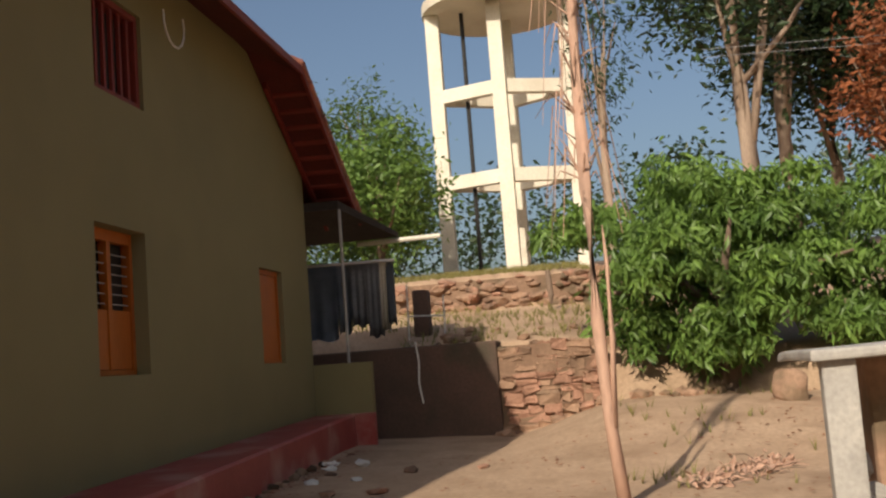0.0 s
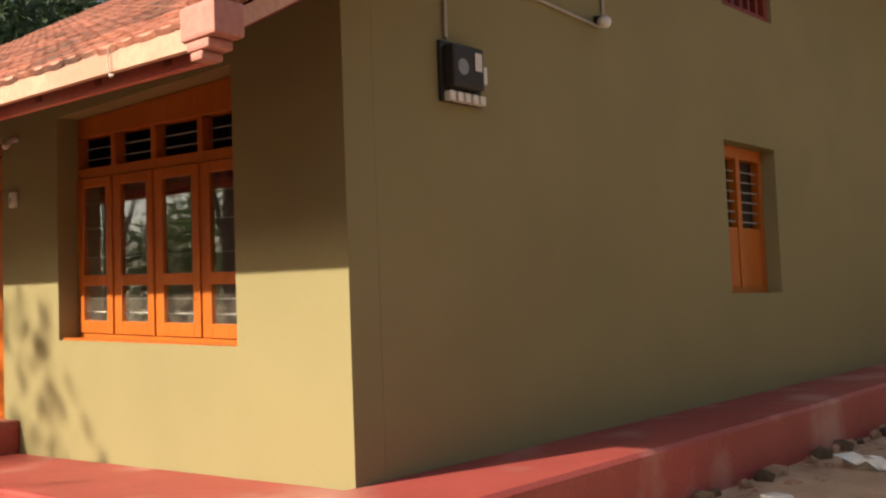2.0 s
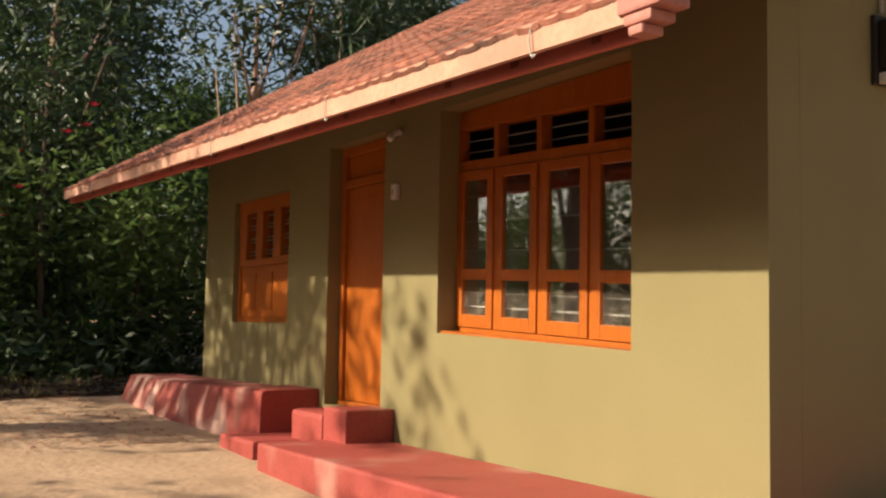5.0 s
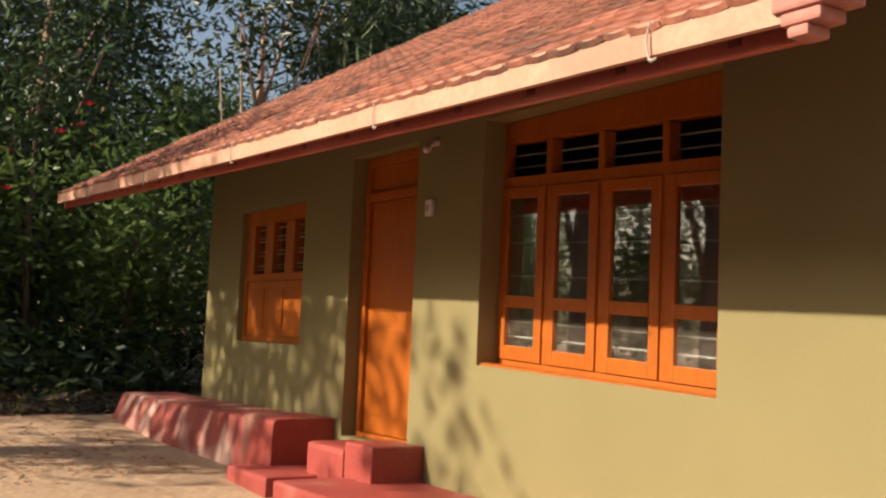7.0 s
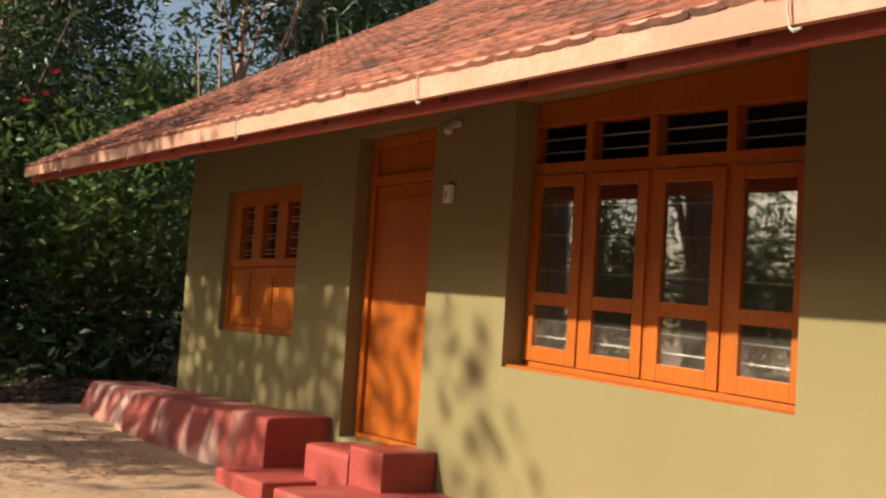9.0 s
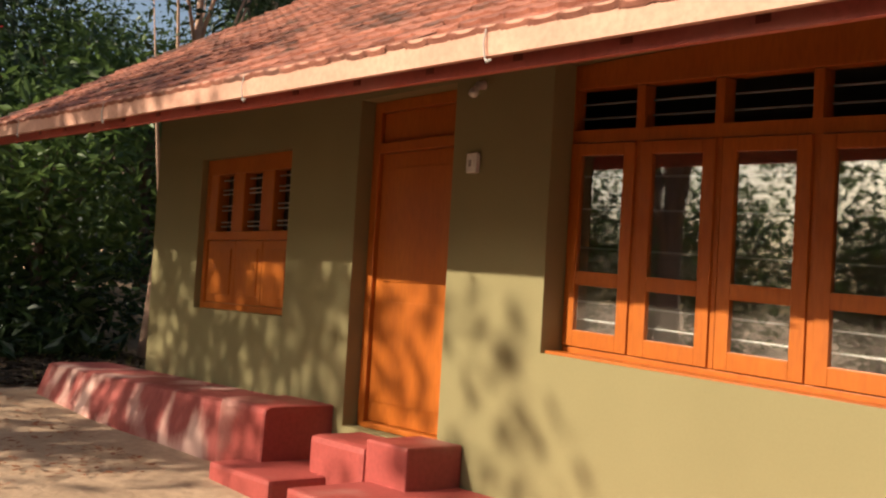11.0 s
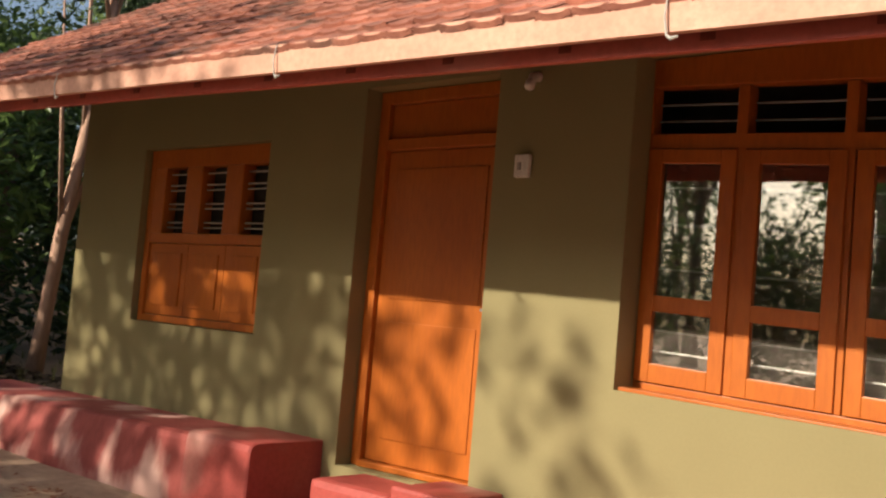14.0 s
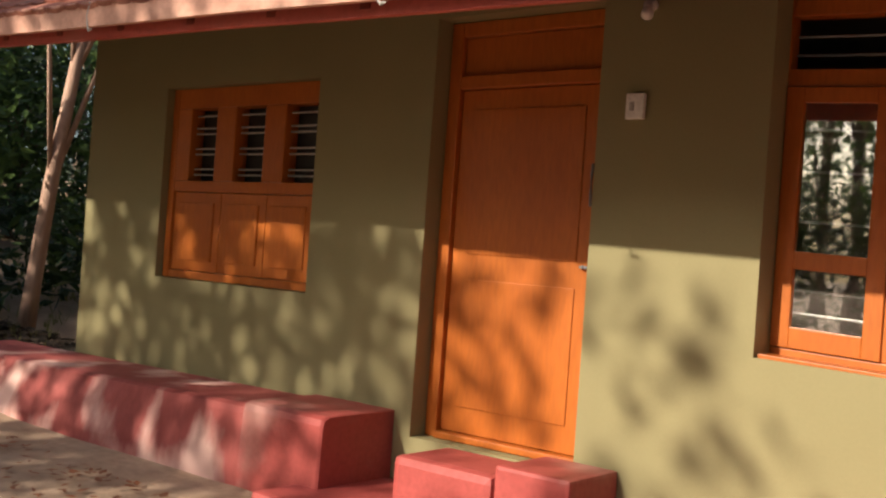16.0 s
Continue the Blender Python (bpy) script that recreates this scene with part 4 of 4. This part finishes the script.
mango = thing("mango_tree", gz(6.6, 13.2), "dense low mango tree with drooping green leaves", "tree")
bm = bmesh.new()
mx, my, mz = gz(6.6, 13.2)
mx, mz = mx - 0.15, mz + 0.15
tube(bm, [(mx, my, mz - 0.4), (mx + 0.1, my, mz + 0.6), (mx, my + 0.1, mz + 1.3)], [0.22, 0.18, 0.15], 10)
part("trunk", bm, BARK, mango, smooth=True)
for i, (dx, dy, dz) in enumerate(((-1.4, -0.3, 2.2), (1.2, 0.2, 2.4), (0.2, -0.9, 2.6), (-0.4, 0.8, 2.8), (2.0, -0.6, 1.9), (-2.0, 0.1, 1.6))):
    bm = bmesh.new()
    tube(bm, [(mx, my + 0.1, mz + 1.1), (mx + dx * 0.5, my + dy * 0.5, mz + 0.9 + dz * 0.4), (mx + dx, my + dy, mz + dz)], [0.1, 0.07, 0.02], 7)
    part("limb", bm, BARK, mango, smooth=True)
# leafy mounds, each hung with drooping whorls
mounds = clumps(46, (mx - 0.2, my, mz + 1.95), (2.5, 1.7, 1.95), 31, 1.0) + clumps(34, (mx + 3.2, my + 0.4, mz + 1.8), (2.3, 1.6, 1.9), 33, 1.0)
rng = np.random.default_rng(32)
cl = []
for q in mounds:
    size = rng.uniform(0.36, 0.62)
    for k in range(17):
        a, h = rng.uniform(0, 2 * math.pi), rng.uniform(-0.35, 1.0)
        w = math.sqrt(max(0.0, 1 - h * h))
        cl.append((q[0] + size * w * math.cos(a), q[1] + size * w * math.sin(a), q[2] + 0.8 * size * h))
cl += clumps(90, (mx + 0.9, my + 0.3, mz + 1.7), (3.2, 1.0, 1.4), 36, 0.3)
ob = new("crown", leaf_mesh("crown", cl, 0.085, 26, 0.215, 0.062, LEAF, 1.25, 31))
ob.parent, ob.matrix_parent_inverse = mango, Matrix.Translation(-mango.location)

# bare leaning tree in the yard
bare = thing("bare_sapling", gz(4.48, 5.5), "slender pale leaning bare tree with dry twigs", "tree")
bx, by, bz = gz(4.48, 5.5)
bm = bmesh.new()
tube(bm, [(bx + 0.17, by, bz - 0.1), (bx + 0.09, by, bz + 0.8), (bx + 0.06, by, bz + 1.7), (bx + 0.06, by, bz + 2.9), (bx + 0.07, by, bz + 4.0), (bx + 0.12, by, bz + 5.6), (bx + 0.1, by, bz + 7.0)], [0.068, 0.055, 0.06, 0.058, 0.05, 0.04, 0.02], 9)
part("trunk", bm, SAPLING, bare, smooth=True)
bm = bmesh.new()
tube(bm, [(bx + 0.13, by - 0.02, bz + 0.7), (bx + 0.18, by - 0.02, bz + 1.5), (bx + 0.19, by, bz + 2.2), (bx + 0.18, by, bz + 2.55)], [0.03, 0.026, 0.02, 0.006], 7)
part("limb", bm, SAPLING, bare, smooth=True)
rng = random.Random(9)
for i in range(110):
    h = rng.uniform(2.9, 6.6)
    a = rng.uniform(0, 6.28)
    r = rng.uniform(0.08, 0.42)
    bm = bmesh.new()
    p = Vector((bx + 0.05, by, bz + h))
    tube(bm, [p, p + Vector((r * 0.6 * math.cos(a), r * 0.6 * math.sin(a), rng.uniform(0.1, 0.35))), p + Vector((r * math.cos(a), r * math.sin(a), rng.uniform(-1.0, 0.5)))], [0.012, 0.008, 0.003], 4)
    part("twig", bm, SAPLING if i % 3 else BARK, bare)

# trees on the terraces
back_t = tree("terrace_tree", gz(-1.7, 26.0), 5.0, 2.2, 0.5, "bright green bushy tree on the terrace", leafmat=LEAF, n=190, per=36, leaf=(0.24, 0.1), trunk=0.14, seed=41, group="terrace trees", spread=0.34)
plant(back_t, [(-4.6, 27.0, 120), (-3.2, 31, 210)])
tall2 = tree("terrace_tall_tree", gz(12.6, 32.0), 13.0, 3.2, 3.0, "tall open-crowned tree behind the terrace", leafmat=DARK_LEAF, n=260, per=34, leaf=(0.32, 0.13), trunk=0.22, seed=43, group="tall background trees", spread=0.5)
plant(tall2, [(14.2, 28.5, 130), (17.5, 27, 20), (21, 27, 200), (16, 38, 280), (19, 40, 330), (24, 36, 75)])
trunky = tree("pale_tall_tree", gz(8.72, 24.0), 14.0, 3.3, 5.0, "tall tree with a pale straight trunk and dark crown", leafmat=DARK_LEAF, bark=PALE_BARK, n=170, per=36, leaf=(0.3, 0.12), trunk=0.24, seed=47, group="pale-trunked trees", spread=0.5)
plant(trunky, [(10.6, 29.5, 70)])
tree("vine_hung_tree", gz(4.95, 26.0), 10.5, 1.3, 3.6, "thin grey tree hung with dry vines", leafmat=DARK_LEAF, bark=PALE_BARK, n=44, per=26, leaf=(0.24, 0.07), trunk=0.15, seed=57, spread=0.32, droop=0.9)
tree("hazy_terrace_tree", gz(-3.8, 34.0), 7.6, 1.9, 4.2, "sparse grey-green tree rising behind the bushes", leafmat=YARD_LEAF, n=80, per=26, leaf=(0.24, 0.09), trunk=0.13, seed=58, spread=0.34)
rust = tree("rust_leaf_tree", gz(10.9, 18.0), 6.2, 1.2, 2.9, "tree with rust-brown dry foliage", leafmat=DRY_LEAF, n=90, per=34, leaf=(0.2, 0.08), trunk=0.1, seed=51, spread=0.3)

# overhead wires
for i in range(2):
    wv = thing("overhead_wire", (8, 17, 6.4), "thin overhead electric wire across the sky", "wire", "overhead wires")
    bm = bmesh.new()
    tube(bm, [(7 + 4 * k, 17.0 + 0.3 * k, 6.35 + 0.16 * i + 0.02 * (k - 3) ** 2 + 0.03 * k) for k in range(7)], 0.006, 5)
    part("wire", bm, TIN, wv)

# concrete post with a slab
post = thing("wash_stand", gz(5.92, 2.3), "weathered concrete post carrying a rough slab", "concrete stand")
px, py, pz = gz(5.92, 2.3)
bm = bmesh.new()
box(bm, px - 0.075, px + 0.115, py - 0.09, py + 0.09, pz - 0.2, 0.68, bevel=0.02)
for v in bm.verts:
    v.co += 0.018 * noise.noise_vector(v.co * 6)
part("post", bm, CONCRETE, post)
bm = bmesh.new()
box(bm, px - 0.16, px + 1.6, py - 0.16, py + 1.0, 0.67, 0.735, bevel=0.02)
bmesh.ops.subdivide_edges(bm, edges=bm.edges[:], cuts=3, use_grid_fill=True)
for v in bm.verts:
    v.co += 0.03 * noise.noise_vector(v.co * 5)
part("slab", bm, CONCRETE, post, "rough chipped slab")
rng = random.Random(71)
for i in range(44):
    r = rng.uniform(0.07, 0.14)
    bm = bmesh.new()
    bmesh.ops.create_icosphere(bm, subdivisions=2, radius=r, matrix=pose(px + rng.uniform(0.2, 1.5), py + rng.uniform(0.35, 0.85), pz + rng.uniform(0.0, 1.0), 0, 0, rng.uniform(0, 180)) @ Matrix.Diagonal((1.4, 1.0, 0.8, 1)))
    for v in bm.verts:
        v.co += 0.4 * r * noise.noise_vector(v.co * 7)
    part("stone", bm, CONCRETE if i % 3 else RUBBLE, post)
part("rubble_core", boxes((px + 0.3, px + 1.5, py + 0.5, py + 0.9, pz - 0.2, 0.668), bevel=0.05), RUBBLE, post, "earth-filled rubble core")

# boulder under the mango and a heap of dry brush
bm = bmesh.new()
bmesh.ops.create_icosphere(bm, subdivisions=3, radius=0.27, matrix=pose(7.1, 11.3, ground_z(7.1, 11.3) + 0.16) @ Matrix.Diagonal((0.95, 0.9, 1.15, 1)))
for v in bm.verts:
    v.co += 0.09 * noise.noise_vector(v.co * 3.5)
tagged(part("boulder", bm, RUBBLE), "rough brown boulder below the mango tree", "boulder")
brush = thing("brush_heap", gz(5.85, 7.2), "heap of pale dry twigs and leaves on the earth", "brush heap")
rng = random.Random(72)
for i in range(46):
    f = rng.uniform(-1, 1)
    x, y = 5.86 + 0.5 * f + rng.uniform(-0.16, 0.16), 7.23 + 0.72 * f + rng.uniform(-0.16, 0.16)
    z, a, ln = ground_z(x, y), rng.uniform(0, 6.28), rng.uniform(0.15, 0.42)
    bm = bmesh.new()
    tube(bm, [(x, y, z + 0.01), (x + 0.5 * ln * math.cos(a), y + 0.5 * ln * math.sin(a), z + rng.uniform(0.03, 0.12)), (x + ln * math.cos(a), y + ln * math.sin(a), z + rng.uniform(0.0, 0.1))], [0.012, 0.009, 0.004], 5)
    part("twig", bm, SAPLING if i % 2 else BARK, brush)
dry = [(5.86 + 0.5 * f + rng.uniform(-0.2, 0.2), 7.23 + 0.72 * f + rng.uniform(-0.2, 0.2)) for f in [rng.uniform(-1, 1) for k in range(90)]]
ob = new("dry_leaves", leaf_mesh("dry_leaves", [(x, y, ground_z(x, y) + 0.05) for x, y in dry], 0.03, 3, 0.12, 0.05, SAPLING, 0.0, 73))
ob.parent, ob.matrix_parent_inverse = brush, Matrix.Translation(-brush.location)

# ---- litter, stones, grass ----
rng = random.Random(14)
for i in range(26):
    x, y = 1.0 + rng.uniform(0.05, 1.3), rng.uniform(2.6, 9.5)
    if i > 16:
        x, y = rng.uniform(2.5, 7.5), rng.uniform(1.5, 9.0)
    s = rng.uniform(0.04, 0.11)
    bm = bmesh.new()
    bmesh.ops.create_icosphere(bm, subdivisions=1, radius=s, matrix=pose(x, y, ground_z(x, y) + s * 0.25, rng.uniform(-20, 20), 0, rng.uniform(0, 180)) @ Matrix.Diagonal((1.4, 0.9, 0.4, 1)))
    for v in bm.verts:
        v.co += Vector((rng.uniform(-1, 1), rng.uniform(-1, 1), rng.uniform(-0.5, 0.5))) * s * 0.3
    pale_one = i % 3 == 0 and i < 17
    ob = part("paper_scrap" if pale_one else "stone", bm, LITTER if pale_one else LATERITE)
    tagged(ob, "crumpled pale litter scrap on the earth" if pale_one else "small rough reddish stone on the earth", "litter" if pale_one else "stone", "yard litter" if pale_one else "yard stones")


def blades(name, spots, mat, seed, tall):
    rng = np.random.default_rng(seed)
    v, f = [], []
    for x, y in spots:
        z = ground_z(x, y)
        for k in range(5):
            a, h = rng.uniform(0, 6.28), tall * rng.uniform(0.4, 1.2)
            c, s = math.cos(a), math.sin(a)
            i = len(v)
            v += [(x - 0.008 * s, y + 0.008 * c, z - 0.01), (x + 0.008 * s, y - 0.008 * c, z - 0.01), (x + c * h * 0.5, y + s * h * 0.5, z + h)]
            f.append((i, i + 1, i + 2))
    me = bpy.data.meshes.new(name)
    me.from_pydata(v, [], f)
    me.materials.append(mat)
    return new(name, me)


rg = np.random.default_rng(77)
spots = [(x, y) for x, y in zip(rg.uniform(4.6, 12, 450), rg.uniform(6.5, 14, 450)) if noise.noise((x * 0.6, y * 0.6, 3)) > 0.05]
spots += [(x, y) for x, y in zip(rg.uniform(-4, 6, 4200), rg.uniform(13.8, 30, 4200)) if noise.noise((x * 0.5, y * 0.5, 9)) > -0.25]
spots += [(x, y) for x, y in zip(rg.uniform(-20, -10.3, 1200), rg.uniform(-6, 10, 1200))]
tagged(blades("dry_grass", spots, GRASS, 4, 0.16), "sparse dry grass tufts on the earth", "grass", kind="stuff")
rg = np.random.default_rng(78)
sp = [(x, y) for x, y in zip(rg.uniform(-16, -6, 5200), rg.uniform(-6, -1.1, 5200))]
sp += [(x, y) for x, y in zip(0.92 - 0.02 * rg.uniform(2, 11, 700) + rg.exponential(0.16, 700) + 0.12, rg.uniform(1.5, 11, 700)) if noise.noise((x * 2, y * 1.3, 8)) > -0.1]
sp += [(x, y) for x, y in zip(rg.uniform(2.2, 10, 1300), rg.uniform(3, 12.6, 1300)) if noise.noise((x * 0.5, y * 0.5, 6)) > 0.0]
me = leaf_mesh("fallen_leaves", [(x, y, ground_z(x, y) + 0.02) for x, y in sp], 0.005, 1, 0.09, 0.04, DRY_LEAF, 0.0, 79)
co = np.array([v.co for v in me.vertices])
me.vertices.foreach_set("co", np.stack([co[:, 0], co[:, 1], [ground_z(x, y) + 0.025 + 0.15 * abs(z - ground_z(x, y) - 0.02) for x, y, z in co]], 1).ravel())
tagged(new("fallen_leaves", me), "dry fallen leaves scattered on the yard", "leaves", kind="stuff")
# dark flakes for litter and grove shade, thick below it, thinning into the yard
rg = np.random.default_rng(81)
v, f = [], []
for x, y in zip(-10.4 - rg.exponential(2.6, 15000), rg.uniform(-6.5, 1.5, 15000)):
    if x < -22 or noise.noise((x * 0.5, y * 0.5, 12)) < -0.25 - 0.1 * (x + 10.4) * -1:
        continue
    a, r, z, i = rg.uniform(0, 6.28), rg.uniform(0.035, 0.09), ground_z(x, y) + 0.035 * noise.noise((x * 0.7, y * 0.7, 0)), len(v)
    v += [(x + r * math.cos(a + b) * w, y + r * math.sin(a + b) * w, z + 0.02 + rg.uniform(0, 0.035)) for b, w in ((0, 1.0), (1.57, 0.45), (3.14, 1.0), (4.71, 0.45))]
    f += [(i, i + 1, i + 2), (i, i + 2, i + 3)]
me = bpy.data.meshes.new("leaf_mould")
me.from_pydata(v, [], f)
me.materials.append(DARK_LITTER)
tagged(new("leaf_mould", me), "dark litter and painted grove shade on the earth", "leaf litter", kind="stuff")
# crumpled white scraps and broken plaster at the foot of the plinth
rng = random.Random(82)
for x, y, s in ((1.36, 4.15, 0.17), (1.27, 5.5, 0.13), (0.95, 9.2, 0.09), (1.02, 8.8, 0.08), (1.5, 4.9, 0.06)):
    bm = bmesh.new()
    bmesh.ops.create_icosphere(bm, subdivisions=2, radius=s, matrix=pose(x, y, ground_z(x, y) + 0.25 * s, 0, 0, rng.uniform(-30, 30)) @ Matrix.Diagonal((1.3, 0.55, 0.3, 1)))
    for v in bm.verts:
        v.co += 0.6 * s * noise.noise_vector(v.co * 14)
    tagged(part("paper_scrap", bm, WHITE), "crumpled white plastic scrap on the earth", "litter", "yard litter")
for i in range(30):
    y = 1.6 + 0.27 * i + rng.uniform(-0.1, 0.1)
    x, s = 0.9 - 0.032 * max(0.0, y - 5.0) + rng.uniform(0.0, 0.09), rng.uniform(0.03, 0.08)
    bm = bmesh.new()
    bmesh.ops.create_icosphere(bm, subdivisions=1, radius=s, matrix=pose(x, y, ground_z(x, y) + 0.5 * s, 0, 0, rng.uniform(0, 180)) @ Matrix.Diagonal((1.5, 0.8, 0.9, 1)))
    for v in bm.verts:
        v.co += 0.4 * s * noise.noise_vector(v.co * 11)
    tagged(part("plaster_lump", bm, RUBBLE if i % 2 else DARK_LITTER), "broken dark lump of plaster at the plinth's foot", "rubble", "plinth rubble")


# ---- laterite retaining wall, stone by stone ----
rw = thing("retaining_wall", (2.6, 13.3, -0.3), "rubble laterite retaining wall below the terrace, plastered at one end", "retaining wall", kind="structure")
part("core", boxes((2.83, 4.3, 12.97, 13.7, -0.7, 1.04)), RUBBLE, rw)
# Runs on behind the porch to fill a shaded recess with dark colour.
part("plastered_end", boxes((-1.0, 2.82, 12.9, 13.7, -0.7, 1.15), bevel=0.03), DAMP, rw, "damp plastered stretch with shade in its dark tone")
rng = random.Random(33)
z = -0.5
while z < 1.05:
    h = rng.uniform(0.10, 0.20)
    x = 2.80 + rng.uniform(0, 0.15)
    while x < 4.35:
        w = rng.uniform(0.14, 0.40)
        hh = h * rng.uniform(0.7, 1.3)
        bm = bmesh.new()
        box(bm, x, x + w - 0.012, 12.93 + 0.04 * z + rng.uniform(-0.06, 0.04), 13.06, z, z + hh - 0.008, bevel=0.025)
        turn = pose(0, 0, 0, rng.uniform(-8, 8), rng.uniform(-7, 7), rng.uniform(-6, 6))
        mid = Vector((x + w / 2, 13.0, z + hh / 2))
        for v in bm.verts:
            v.co = mid + turn @ (v.co - mid) + Vector((rng.uniform(-1, 1), rng.uniform(-1, 1), rng.uniform(-1, 1))) * 0.034
        part("stone", bm, LATERITE if rng.random() < 0.6 else RUBBLE, rw)
        x += w
    z += h
# loose stones fallen along the foot and on the terrace edge
for i in range(34):
    x, y = (rng.uniform(2.4, 6.2), rng.uniform(12.2, 12.85)) if i < 16 else (rng.uniform(1.6, 4.6), rng.uniform(13.75, 15.5))
    s = rng.uniform(0.05, 0.16)
    bm = bmesh.new()
    bmesh.ops.create_icosphere(bm, subdivisions=1, radius=s, matrix=pose(x, y, ground_z(x, y) + s * 0.3, 0, 0, rng.uniform(0, 180)) @ Matrix.Diagonal((1.3, 0.9, 0.7, 1)))
    for v in bm.verts:
        v.co += Vector((rng.uniform(-1, 1), rng.uniform(-1, 1), rng.uniform(-1, 1))) * s * 0.2
    tagged(part("rubble_stone", bm, RUBBLE), "loose brown rubble stone by the retaining wall", "stone", "rubble stones")


# ---- roof tiles ----
def tile_profile():
    xs = (0.0, 0.017, 0.038, 0.07, 0.105, 0.14, 0.16, 0.175)
    zs = (0.006, 0.014, 0.006, 0.003, 0.003, 0.006, 0.014, 0.007)
    return xs, zs


def tile_geometry():
    xs, zs = tile_profile()
    v = [(x, 0.0, z + 0.024) for x, z in zip(xs, zs)] + [(x, 0.25, z) for x, z in zip(xs, zs)] + [(x, 0.0, z - 0.004) for x, z in zip(xs, zs)]
    n = len(xs)
    f = [(i, i + 1, n + i + 1, n + i) for i in range(n - 1)] + [(2 * n + i, 2 * n + i + 1, i + 1, i) for i in range(n - 1)]
    return v, f


TV, TF = tile_geometry()
tile_mesh = bpy.data.meshes.new("roof_tile")
tile_mesh.from_pydata(TV, [], TF)
tile_mesh.materials.append(TILE)
PITCH = math.degrees(math.atan(SLOPE))
rng = random.Random(61)
rest_v, rest_f = [], []
COLS, STEP_X, STEP_S = 64, 0.17, 0.21
for r in range(46):
    s = r * STEP_S - 0.035
    y = EAVE_Y + s * math.cos(radians(PITCH))
    zz = EAVE_Z + s * math.sin(radians(PITCH)) + 0.0
    for c in range(COLS):
        x = VERGE + 0.03 - (c + 1) * STEP_X
        edge = VERGE - max(0.0, (zz - KINK)) / HIP
        if x > edge or zz > ridge_z:
            continue
        m = pose(x + rng.uniform(-0.006, 0.006), y, zz - TILT * x - 0.045 + rng.uniform(0, 0.012), PITCH + rng.uniform(-1.2, 1.2), 1.26, rng.uniform(-1.5, 1.5))
        if r < 4:
            ob = new("roof_tile", tile_mesh)
            ob.parent = roof
            ob.matrix_parent_inverse = Matrix.Translation(-roof.location)
            ob.matrix_basis = m
        else:
            k = len(rest_v)
            rest_v += [tuple(m @ Vector(p)) for p in TV]
            rest_f += [tuple(k + i for i in f) for f in TF]
rest = bpy.data.meshes.new("upper_tiles")
rest.from_pydata(rest_v, [], rest_f)
rest.materials.append(TILE)
up = new("upper_tiles", rest)
up.parent, up.matrix_parent_inverse = roof, Matrix.Translation(-roof.location)
tagged(up, "weathered clay tiles higher on the slope", kind="stuff")
bm = bmesh.new()
tube(bm, [(back_x, MID, ridge_z - TILT * back_x), (FAR_V, MID, ridge_z - TILT * FAR_V)], 0.09, 8)
part("ridge_tiles", bm, TILE, roof)
for yy in (ky, yk2):
    bm = bmesh.new()
    tube(bm, [(VERGE, yy, KINK), (back_x, MID, ridge_z - TILT * back_x)], 0.07, 8)
    part("hip_tiles", bm, TILE, roof)
for a, b in ((EAVE_Y, ky), (yk2, 13.2)):
    bm = bmesh.new()
    n = max(2, int(abs(b - a) / 0.3))
    for i in range(n):
        y0, y1 = a + (b - a) * i / n, a + (b - a) * (i + 1) / n
        tube(bm, [(VERGE - 0.02, y0, roof_z(y0) - 0.0), (VERGE - 0.02, y1, roof_z(y1) + 0.02)], [0.075, 0.06], 7)
    part("verge_tiles", bm, TILE, roof, "row of rounded verge tiles")
